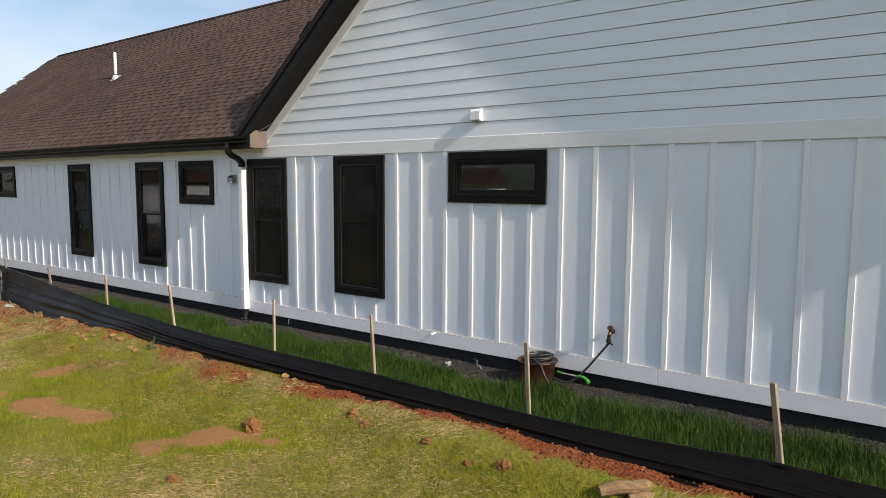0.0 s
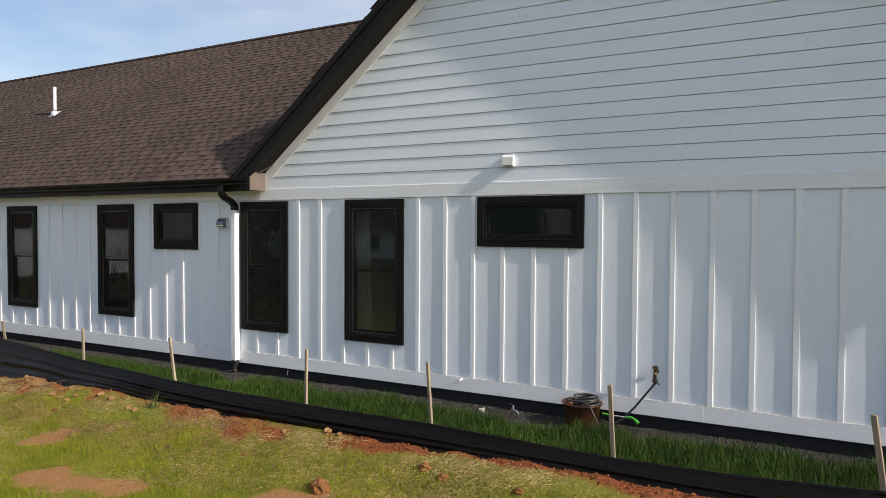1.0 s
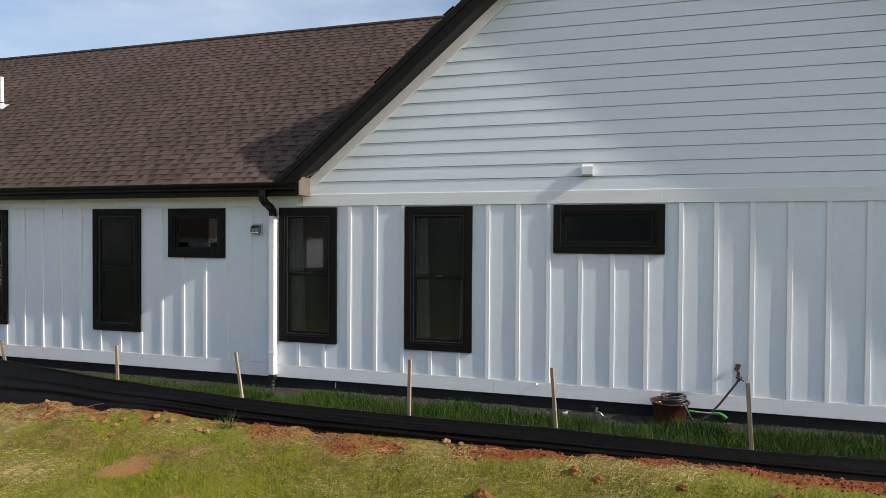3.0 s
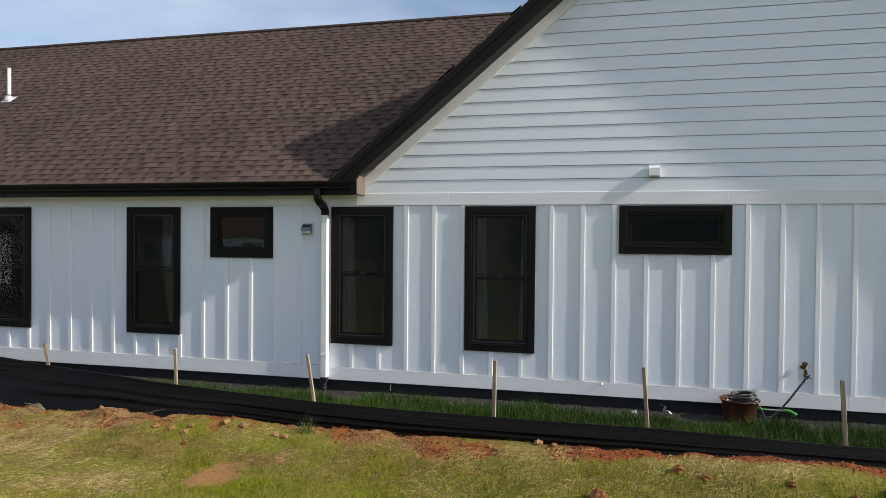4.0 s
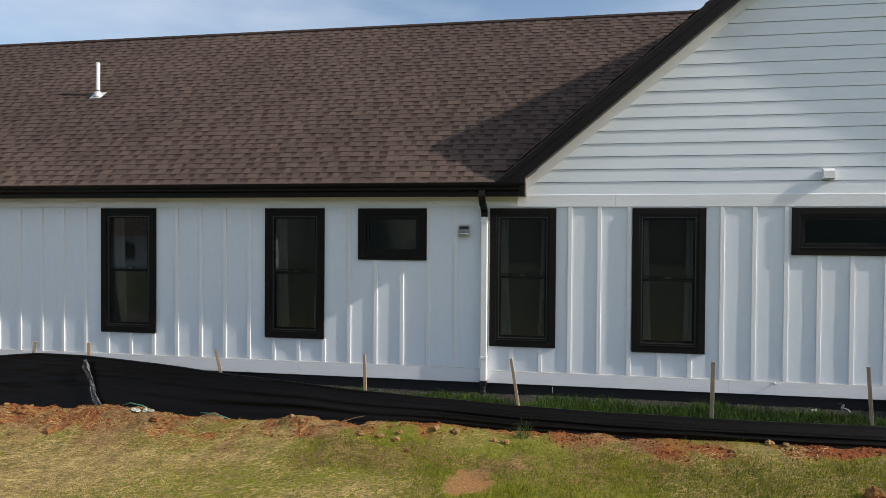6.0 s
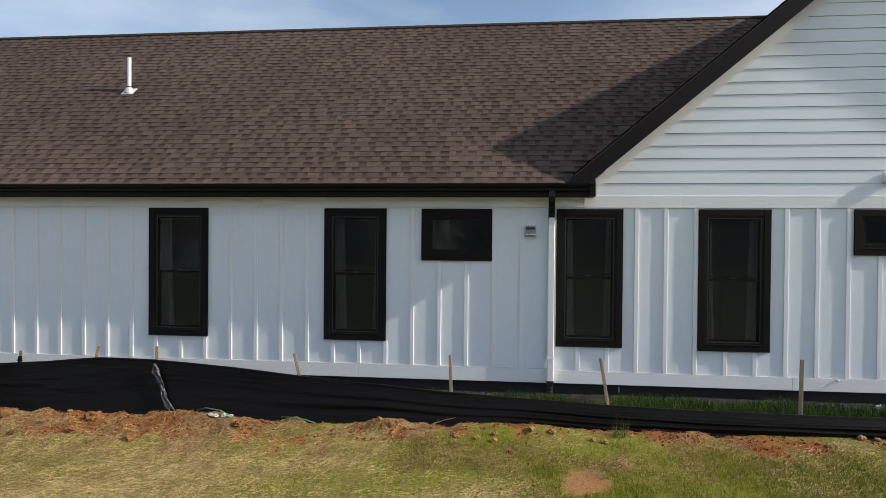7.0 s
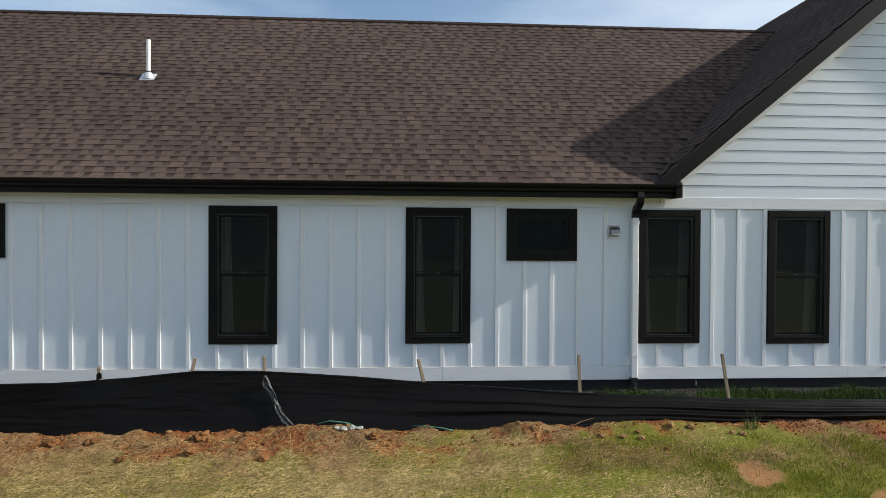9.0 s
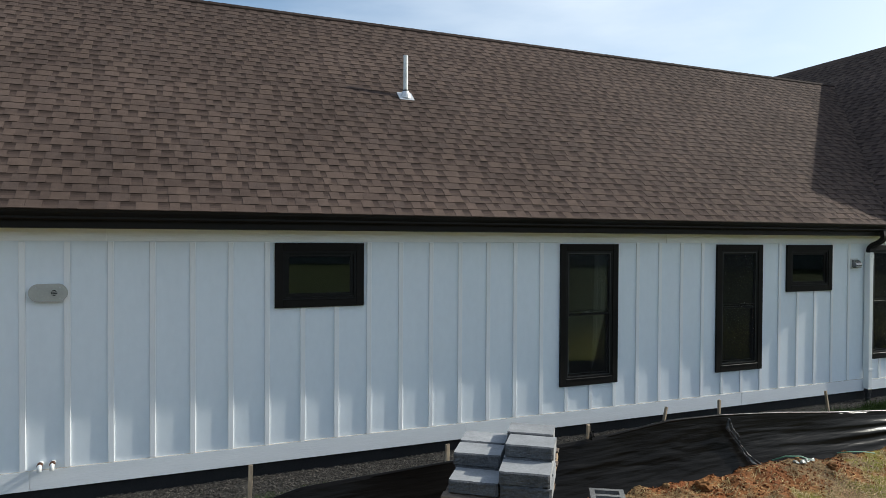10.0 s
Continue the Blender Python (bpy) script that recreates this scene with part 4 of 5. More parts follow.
for k in range(3):
    part("slat", box(0.028, 0.082, -0.037, -0.031, -0.018 + 0.016 * k, -0.012 + 0.016 * k), "grey_plastic", oval)
for sx in (-0.105, 0.105):
    for sz in (-0.055, 0.055):
        part("screw", lathe([(0.006, 0), (0.006, 0.003)], 8), "steel", oval, m=pose(sx, -0.028, sz, 90))

for x in (-21.10, -20.99):
    stub = thing("pipe_stub", Matrix.Translation((x, 6.68, 0.525)), label="short white pipe stub with a copper end in the wall", category="pipe")
    part("elbow", tube([(0, 0.02, 0.005), (0, -0.05, 0.01), (0, -0.085, -0.005), (0, -0.10, -0.05)], 0.022, 12), "pvc", stub, smooth=True)
    part("collar", tube([(0, -0.045, 0.01), (0, -0.075, 0.004)], 0.027, 12), "copper", stub, "orange copper collar")

stub = thing("drain_stub", Matrix.Translation((-5.02, 6.682, 0.425)), label="small white drain stub in the base board", category="pipe")
part("nozzle", tube([(0, 0.01, 0), (0, -0.09, -0.004)], 0.013, 12), "pvc", stub)
part("rim", tube([(0, -0.088, -0.004), (0, -0.10, -0.004)], 0.016, 12), "pvc", stub)

weep = thing("weep_tube", Matrix.Translation((-7.93, 6.735, 0.205)), label="thin white drain tube hanging from the foundation", category="pipe")
part("tube", tube([(0, 0.01, 0.02), (0, -0.018, 0.018), (0, -0.024, 0.0), (0, -0.022, -0.05)], 0.006, 8), "pvc", weep)

tap = thing("hose_bib", Matrix.Translation((-2.62, 6.69, 0.775)), label="brass garden tap on the white wall", category="tap")
part("flange", lathe([(0.03, 0), (0.03, 0.008), (0.018, 0.014)], 16), "brass", tap, m=pose(0, 0, 0, 90))
part("body", tube([(0, 0, 0), (0, -0.06, 0), (0, -0.09, -0.01), (0, -0.105, -0.05)], 0.017, 12), "brass", tap, smooth=True)
part("stem", tube([(0, -0.05, 0.0), (0.0, -0.075, 0.045)], 0.008, 8), "brass", tap)
part("wheel", lathe([(0.03, 0), (0.033, 0.006), (0.03, 0.012), (0.008, 0.012)], 12), "brass", tap, m=pose(0, -0.075, 0.045, 30))
part("coupling", tube([(0.0, -0.105, -0.05), (0, -0.11, -0.085)], 0.021, 12), "brass", tap)
part("bonnet", tube([(0, -0.055, 0.0), (0, -0.06, 0.03)], 0.022, 12), "brass", tap)
part("shut_off", tube([(-0.012, -0.108, -0.075), (0.004, -0.112, -0.115)], 0.022, 10), "black_plastic", tap, "black plastic shut-off valve")
lever = bmesh.new()
box(-0.042, 0.042, -0.006, 0.006, -0.007, 0.007, 0.002, bm=lever)
box(-0.007, 0.007, -0.0055, 0.0055, -0.036, 0.036, 0.002, bm=lever)
part("lever", lever, "black_plastic", tap, "black cross-shaped lever", m=pose(0.02, -0.135, -0.10, 0, 28, 0))

pot = thing("hose_pot", Matrix.Translation((-3.39, 6.43, 0.07)), label="round hammered copper hose pot against the wall", category="pot")
part("body", lathe([(0.175, 0.0), (0.185, 0.05), (0.19, 0.15), (0.20, 0.27), (0.225, 0.31), (0.232, 0.318), (0.222, 0.323), (0.19, 0.295), (0.175, 0.24), (0.16, 0.06)], 36), "copper", pot, smooth=True)
hose = thing("garden_hose", Matrix.Translation((-3.39, 6.43, 0.07)), label="black garden hose coiled on the pot and run to the tap", category="hose")
coil = []
for i in range(165):
    a = 0.21 * i
    r = 0.135 + 0.032 * math.sin(a * 0.37)
    x = r * math.cos(a) + 0.035 + 0.012 * math.sin(a * 0.23)
    coil.append((x, r * math.sin(a) - 0.01, 0.285 + 0.0030 * a + 0.16 * x + 0.010 * math.sin(a * 1.7)))
part("coil", tube(coil, 0.0115, 8), "rubber", hose, smooth=True)
part("loose_loop", tube([(-0.10, -0.16, 0.35), (0.05, -0.20, 0.375), (0.15, -0.215, 0.33), (0.20, -0.225, 0.23), (0.26, -0.21, 0.11), (0.32, -0.17, 0.055), (0.34, -0.09, 0.05), (0.26, 0.02, 0.05), (0.21, 0.08, 0.06)], 0.0115, 8), "rubber", hose, smooth=True)
part("feed", tube([(0.77, 0.15, 0.615), (0.755, 0.14, 0.56), (0.68, 0.12, 0.46), (0.57, 0.10, 0.31), (0.45, 0.08, 0.17), (0.37, 0.06, 0.11), (0.30, 0.04, 0.10), (0.20, 0.0, 0.14)], 0.0125, 8), "rubber", hose, smooth=True)
part("sleeve", tube([(0.772, 0.152, 0.635), (0.762, 0.146, 0.59)], 0.018, 10), "steel", hose, "metal hose end sleeve")
wand = thing("spray_nozzle", Matrix.Translation((-2.81, 6.44, 0.205)) @ Matrix.Scale(0.9, 4), label="bright green hose nozzle lying by the pot", category="nozzle")
part("barrel", tube([(-0.36, 0.05, 0.07), (-0.15, 0.02, 0.075), (0.0, 0.0, 0.07)], 0.009, 8), "grey_plastic", wand, "grey metal barrel")
part("valve", tube([(-0.40, 0.055, 0.075), (-0.31, 0.045, 0.07)], 0.014, 10), "lime", wand)
part("grip", tube([(-0.10, 0.01, 0.08), (-0.03, 0.0, 0.085), (0.0, 0, 0.07)], 0.015, 10), "lime", wand)
part("head", tube([(-0.01, 0.0, 0.075), (0.03, -0.01, 0.05), (0.05, -0.02, 0.03)], [0.016, 0.021, 0.026], 12), "lime", wand)

fitting = thing("metal_fitting", Matrix.Translation((-4.26, 6.50, 0.10)), label="small chrome hose splitter on the mulch", category="fitting")
part("body", tube([(0, 0, 0), (0.0, 0.0, 0.08), (0.02, -0.01, 0.12)], [0.011, 0.014, 0.012], 10), "steel", fitting)
part("arm", tube([(0, 0, 0.08), (0.06, -0.02, 0.065), (0.09, -0.02, 0.03)], 0.009, 10), "steel", fitting)
part("lever", box(-0.05, 0.0, -0.008, 0.008, 0.12, 0.14, 0.003), "black_plastic", fitting)
scrap = bmesh.new()
bmesh.ops.create_icosphere(scrap, subdivisions=2, radius=0.06)
for v in scrap.verts:
    v.co *= 0.6 + 0.7 * noise.noise(v.co * 31)
    v.co.z = v.co.z * 0.7 + 0.03
tagged(part("plastic_scrap", scrap, "litter", m=Matrix.Translation((-4.62, 6.42, 0.11))), "crumpled pale plastic scrap on the mulch", "litter")

# ---- silt fence ----
FENCE_X = [-24.0, -20.2, -19.4, -18.8, -17.5, -16.2, -15.4, -14.65, -13.85, -12.9, -12.1, -11.2, -10.2, -9.2, -8.35, -7.2, -6.2, -4.6, -2.7, -1.8, -0.7, 1.0, 4.0]
FENCE_TOP = [0.20, 0.30, 0.42, 0.56, 0.62, 0.635, 0.685, 0.757, 0.75, 0.685, 0.61, 0.545, 0.465, 0.42, 0.375, 0.35, 0.34, 0.345, 0.30, 0.315, 0.375, 0.35, 0.35]
FOOT_OUT = [(-24, 0.22), (-12.5, 0.20), (-9.5, 0.22), (-6, 0.26), (-3, 0.25), (-0.7, 0.24), (4, 0.26)]


def fence_fabric():
    """Fabric hung on the stakes: upright on one stretch, slumped into a fold on the other."""
    xs = np.arange(-24.0, 4.0, 0.045)
    s = np.linspace(0, 1, 60)
    gx, gs = np.meshgrid(xs, s)
    top = np.interp(gx, FENCE_X, FENCE_TOP)
    out = np.interp(gx, [a for a, _ in FOOT_OUT], [b for _, b in FOOT_OUT])
    foot_y = 4.95 - out
    line = ground_height(xs, foot_y[0])
    line = np.convolve(np.pad(line, 10, "edge"), np.ones(21) / 21, "valid")
    foot_z = np.broadcast_to(line, gx.shape) - 0.045
    slump = np.interp(gx, [-12.5, -9.0, -6], [0, 0.6, 1])
    drop = np.where(slump > 0, gs ** (1 - 0.35 * slump), gs)
    y = 4.95 - out * (gs ** np.interp(gx, [-12.5, -8], [2.2, 1.1]))
    z = top + (foot_z - top) * drop
    bag = np.sin(np.pi * gs)
    wav = np.interp(gx, [-12.5, -10], [1.0, 0.5]) * (cloudy(gx * 0.9 + gs * 0.5, gs * 0.8 + 3 - gx * 0.25, 1.7, 61, 2) - 0.5)
    # Long folds that wander, part and fade along the slumped stretch; drag lines run from the stakes on the upright one.
    folds = np.interp(gx, [-13.9, -13.2, -9.5, -8], [0.0, 0.19, 0.42, 1.0])
    rise = np.zeros_like(gx)
    for k, (place, wide, high) in enumerate(((0.12, 0.06, 0.8), (0.33, 0.09, 1.0), (0.55, 0.11, 1.2), (0.80, 0.09, 0.8))):
        at = place + 0.13 * (cloudy(xs * 0.35, xs * 0 + k, 1.0, 90 + k, 2) - 0.5) + 0.02 * np.sin(xs * (0.7 + 0.13 * k) + k)
        power = high * np.clip(1.9 * cloudy(xs * 0.45, xs * 0 + 3 * k, 1.0, 110 + k, 2) - 0.35, 0.1, 1.3)
        off = (gs - at) / wide
        rise = rise + power * np.exp(-np.where(off > 0, off * 1.7, off) ** 2)
    crease = np.abs(cloudy(gx * 0.4 + gs * 0.8, gs * 6.0, 1.6, 69, 3) - 0.5)
    drag = np.abs(cloudy(gx * 1.1 - gs * 1.6, gs * 3.2 + gx * 0.5, 1.5, 83, 3) - 0.5) * np.interp(gx, [-13.6, -12.8], [1.0, 0.25])
    near_stake = np.exp(-((gx + 14.6) / 0.6) ** 2) + 0.7 * np.exp(-((gx + 16.3) / 0.8) ** 2)
    y = y - bag * (0.035 * wav + 0.042 * rise * folds + 0.015 * crease + 0.030 * drag * (0.5 + near_stake)) - bag * 0.03
    z = z + bag * (0.012 * wav + 0.034 * rise * folds) + 0.012 * (cloudy(gx, gs * 0 + 9, 1.6, 71) - 0.5) * (1 - gs)
    # The top edge is turned over to the back in a rounded hem.
    turn = np.linspace(2.6, 0.0, 7)[:, None]
    hem = 0.013 + 0.006 * cloudy(xs * 0.6, xs * 0, 1.0, 121, 2)
    gx = np.concatenate([np.broadcast_to(xs, (7, len(xs))), gx])
    y = np.concatenate([y[0] + hem * (1 - np.cos(turn)), y])
    z = np.concatenate([z[0] + hem * np.sin(turn), z])
    n, k = gx.shape
    idx = np.arange(n * k).reshape(n, k)
    faces = np.stack([idx[:-1, :-1], idx[:-1, 1:], idx[1:, 1:], idx[1:, :-1]], -1).reshape(-1, 4)
    me = bulk("fabric", np.stack([gx, y, z], -1), faces, M["fabric"])
    me.polygons.foreach_set("use_smooth", np.ones(len(faces), bool))
    return me


fence = thing("silt_fence", label="black silt fence fabric sagging along wooden stakes", category="fence")
cloth = part("fabric", fence_fabric(), "fabric", fence)
thick = cloth.modifiers.new("thickness", "SOLIDIFY")
thick.thickness = 0.004
flap_bm = bmesh.new()
rows = []
for j in range(25):
    z = 0.735 - 0.53 * j / 24
    left = np.interp(z, [0.20, 0.25, 0.33, 0.43, 0.52, 0.63, 0.735], [-13.62, -13.66, -13.70, -13.735, -13.80, -13.89, -13.85])
    right = np.interp(z, [0.20, 0.25, 0.33, 0.43, 0.52, 0.62, 0.735], [-13.48, -13.54, -13.63, -13.69, -13.72, -13.775, -13.83])
    y = 4.95 - 0.2 * ((0.75 - z) / 0.62) ** 2.2 - 0.085
    rows.append([flap_bm.verts.new((left + (right - left) * i / 8, y - 0.014 * math.sin(i * 1.3 + 19 * z) - 0.010 * math.sin(i * 2.3 - 31 * z), z)) for i in range(9)])
for a, b in zip(rows, rows[1:]):
    for i in range(8):
        flap_bm.faces.new((a[i], a[i + 1], b[i + 1], b[i]))
flap = part("loose_edge", flap_bm, "flap", fence, "pale mottled loose edge of fabric", smooth=True)
flap.modifiers.new("thickness", "SOLIDIFY").thickness = 0.005

# Stakes: top and foot, with their own lean.
STAKES = [
    ((-0.776, 4.98, 0.957), (-0.65, 4.985, 0.0)), ((-2.76, 4.99, 0.956), (-2.70, 4.99, 0.0)), ((-4.62, 5.0, 0.98), (-4.55, 5.0, 0.0)),
    ((-6.184, 5.0, 0.977), (-6.20, 5.0, 0.0)), ((-8.413, 5.0, 0.925), (-8.26, 5.0, 0.0)), ((-10.178, 5.0, 0.925), (-10.15, 5.0, 0.0)),
    ((-12.097, 4.98, 0.892), (-11.89, 4.98, 0.0)), ((-13.879, 4.98, 0.933), (-13.88, 4.98, 0.0)), ((-14.662, 4.98, 0.921), (-14.87, 4.98, 0.0)),
    ((-15.725, 4.97, 0.83), (-15.72, 4.97, 0.0)), ((-17.35, 5.0, 0.80), (-17.36, 5.0, 0.0)), ((-19.215, 5.05, 0.812), (-19.24, 5.05, 0.0)),
]
for i, (top, foot) in enumerate(STAKES):
    top, foot = Vector(top), Vector(foot)
    size = 0.0185 if i not in (0, 3) else 0.021
    bm = box(-size, size, -0.013, 0.013, -0.05, (top - foot).length, 0.003)
    for v in bm.verts:
        if v.co.z > 0.5:
            v.co.z += random.uniform(-0.008, 0.008)
        v.co.x += random.uniform(-0.002, 0.002)
    turn = (top - foot).to_track_quat("Z", "Y").to_matrix().to_4x4()
    spin = Matrix.Rotation(random.uniform(-0.4, 0.4), 4, "Z")
    st = part("stake", bm, "stake", m=Matrix.Translation(foot) @ Matrix.Rotation((top - foot).to_2d().length and math.atan2((top - foot).x, (top - foot).z), 4, "Y") @ spin)
    tagged(st, "leaning weathered wooden stake holding the silt fence" if abs(top.x - foot.x) > 0.05 else "weathered wooden stake holding the silt fence", "stake", group="stakes of the silt fence")
tuft = bmesh.new()
for i in range(26):
    a, r = random.uniform(0, 6.28), random.uniform(0.01, 0.045)
    tube([(0, -0.02, 0.0), (r * math.cos(a), -0.03 + 0.3 * r * math.sin(a), random.uniform(-0.09, 0.0))], 0.007, 4, bm=tuft)
tagged(part("torn_fabric", tuft, "fabric", m=Matrix.Translation((-15.712, 4.955, 0.765))), "torn black fabric tuft on a stake", "fabric scrap")

# ---- concrete blocks on and beside the pallet ----
PILE = pose(-17.41, 3.055, 0, 0, 0, 55.0)      # x along the stack's long side, y away from the near side


def block_mesh(l, w, h, cores, seed):
    """A concrete block: chipped edges; open cores for the hollow kind."""
    rng = random.Random(seed)
    bm = bmesh.new()
    if cores:
        web = 0.045
        xs = [0, web, (l - web) / 2, (l + web) / 2, l - web, l]
        ys = [0, web, w - web, w]
        for i in range(5):
            for j in range(3):
                if j == 1 and i in (1, 3):
                    continue
                box(xs[i], xs[i + 1], ys[j], ys[j + 1], 0, h, bm=bm)
        bmesh.ops.remove_doubles(bm, verts=bm.verts, dist=1e-5)
        inner = [f for f in bm.faces if sum(1 for g in bm.faces if g is not f and (g.calc_center_median() - f.calc_center_median()).length < 1e-5)]
        bmesh.ops.delete(bm, geom=inner, context="FACES")
        for v in bm.verts:
            inside = web * 0.5 < v.co.y < w - web * 0.5 and web * 0.5 < v.co.x < l - web * 0.5
            if inside and v.co.z < 0.01:
                v.co.y += 0.006 if v.co.y < w / 2 else -0.006
    else:
        box(0, l, 0, w, 0, h, 0.006, bm=bm)
    for v in bm.verts:
        v.co += Vector((rng.uniform(-1, 1), rng.uniform(-1, 1), rng.uniform(-1, 1))) * 0.0022
    return bm


def split_mesh(l, w, h, seed, rough=1.0):
    """A block with a broken, uneven face on its near long side."""
    bm = bmesh.new()
    n, k = 22, 11
    grid = [[bm.verts.new((l * i / n, rough * (-0.022 * (0.2 + noise.noise(Vector((i * 0.55, j * 0.55, seed)))) - 0.018 * noise.noise(Vector((i * 0.17, j * 0.2, seed + 9)))) + ((0.03 * rough + 0.004) if i in (0, n) or j in (0, k) else 0), h * j / k)) for i in range(n + 1)] for j in range(k + 1)]
    for j in range(k):
        for i in range(n):
            bm.faces.new((grid[j][i], grid[j][i + 1], grid[j + 1][i + 1], grid[j + 1][i]))
    rim = [grid[0][i] for i in range(n + 1)] + [grid[j][n] for j in range(1, k + 1)] + [grid[k][i] for i in range(n - 1, -1, -1)] + [grid[j][0] for j in range(k - 1, 0, -1)]
    back = [bm.verts.new((v.co.x, w, v.co.z)) for v in rim]
    for i in range(len(rim)):
        bm.faces.new((rim[i], back[i], back[(i + 1) % len(rim)], rim[(i + 1) % len(rim)]))
    bm.faces.new(back)
    return bm


HOLLOW = finish(block_mesh(0.31, 0.295, 0.19, True, 1), "concrete_block", "block")
PLAIN = [finish(block_mesh(0.39, 0.29, 0.19, False, s), "concrete_block", "block") for s in (2, 3)]
SPLIT = [finish(split_mesh(0.39, 0.27, 0.19, s), "split_block", "split") for s in (1, 5)]
CAPS = [finish(split_mesh(0.365, 0.275, 0.097, s, 0.38), "cap_block", "cap") for s in (3, 8, 12)]
# Split faces, turned from the sun, get the darker grey as painted shade.
for me in CAPS:
    me.materials.append(M["cap_shade_face"])
    for face in me.polygons:
        face.material_index = 1 if face.center.y < 0.04 else 0


def put(mesh, kind, u, v, z, turn=0.0, base=PILE):
    labels = {"concrete_block": "grey hollow concrete block in a stacked pile" if mesh is HOLLOW else "plain grey concrete block in a stacked pile",
              "split_block": "grey split face concrete block in a stacked pile", "cap_block": "flat grey concrete cap block on the pallet"}
    ob = part(kind, mesh, "block", m=base @ pose(u, v, z, 0, 0, turn + random.uniform(-1.5, 1.5)))
    return tagged(ob, labels[kind], "concrete block", group="pile of concrete blocks")


floor_z = 0.06
course_h = 0.193
# Under the pallet: four courses, split faces and plain ones in turn.
for c in range(4):
    z = floor_z + c * course_h
    for i in range(3):
        u = i * 0.395 + (0.0 if c % 2 else 0.02)
        mesh, kind = (SPLIT[(i + c) % 2], "split_block") if (i + c) % 2 else (PLAIN[i % 2], "concrete_block")
        put(mesh, kind, u, 0.01 + 0.012 * ((i * 3 + c) % 3), z)
        put(PLAIN[c % 2], "concrete_block", u, 0.305 - 0.02 * (c % 2), z)
top_z = floor_z + 4 * course_h
pallet = thing("pallet", PILE @ pose(-0.03, -0.03, top_z + 0.004, 0, -1.9, 0), label="small worn wooden pallet carrying cap blocks", category="pallet")
# Only the near beam stays pale; wear and the front's shadow darken the rest.
cross = finish(box(0, 0.09, 0, 0.78, 0, 0.016, 0.003), "board", "pallet_dark")
beam = finish(box(0, 1.22, 0, 0.038, 0, 0.082, 0.004), "beam", "pallet")
grey_beam = finish(box(0, 1.22, 0, 0.038, 0, 0.082, 0.004), "beam", "pallet_dark")
for y in (0.0, 0.36, 0.74):
    part("beam", beam if y == 0 else grey_beam, "pallet", pallet, m=Matrix.Translation((0, y, 0.018)))
for i in range(8):
    part("board", cross, "pallet", pallet, m=pose(0.01 + i * 0.157, -0.01 * (i % 3), 0.101, 0, 0, random.uniform(-1, 1)))
for i in range(3):
    part("lower_board", cross, "pallet", pallet, m=Matrix.Translation((0.02 + i * 0.56, 0, 0.0)))
cap_z = top_z + 0.126
for u, v, layers in ((-0.005, 0.32, 2), (0.278, 0.325, 3), (0.565, 0.345, 3), (0.012, 0.705, 1), (0.285, 0.715, 2), (0.57, 0.72, 2)):
    for n in range(layers):
        z = cap_z + (u + 0.15) * math.tan(radians(1.9)) + n * 0.0985
        put(CAPS[(n + int(u * 10)) % 3], "cap_block", u + 0.008 * ((n * 7 + int(v * 10)) % 3), v + 0.012 * (n % 2), z, -90)
# Beside the stack: hollow blocks on lower courses.
low_plain = [finish(block_mesh(0.31, 0.295, 0.19, False, s), "concrete_block", "block") for s in (4, 6)]
low_split = finish(split_mesh(0.295, 0.31, 0.19, 9), "split_block", "split")
for u, v, n in ((0.172, -0.60, 3), (0.245, -0.298, 3), (0.56, -0.30, 3), (0.945, -0.615, 3)):
    for c in range(n):
        u_at, turn = u + 0.008 * c, 0 if u < 0.9 else 5
        if c < n - 1 and u > 0.9 and c == 1:
            put(low_split, "split_block", u_at, v + 0.30, floor_z + c * course_h, -90 + turn)
        else:
            put(HOLLOW if c == n - 1 else low_plain[c % 2], "concrete_block", u_at, v, floor_z + c * course_h, turn)
put(HOLLOW, "concrete_block", 0.615, -0.605, floor_z, 2)
put(PLAIN[0], "concrete_block", -0.45, 0.15, floor_z - 0.13, 88)
put(PLAIN[1], "concrete_block", -18.42, 3.80, float(ground_height(np.array([-18.3]), np.array([3.9]))[0]) - 0.015, 4, Matrix.Identity(4))
base_pallet = thing("pallet", PILE @ pose(-0.04, -0.66, floor_z - 0.125), label="flat wooden pallet under the concrete blocks", category="pallet")
under = finish(box(0, 1.25, 0, 0.09, 0, 0.02, 0.003), "board", "pallet_dark")
runner = finish(box(0, 0.05, 0, 1.4, 0, 0.10, 0.003), "beam", "pallet")
for i in range(3):
    part("beam", runner, "pallet", base_pallet, m=Matrix.Translation((0.02 + i * 0.58, 0, 0)))
for i in range(9):
    part("board", under, "pallet", base_pallet, m=pose(0, 0.002 + i * 0.152, 0.1015, 0, 0, random.uniform(-0.5, 0.5)))

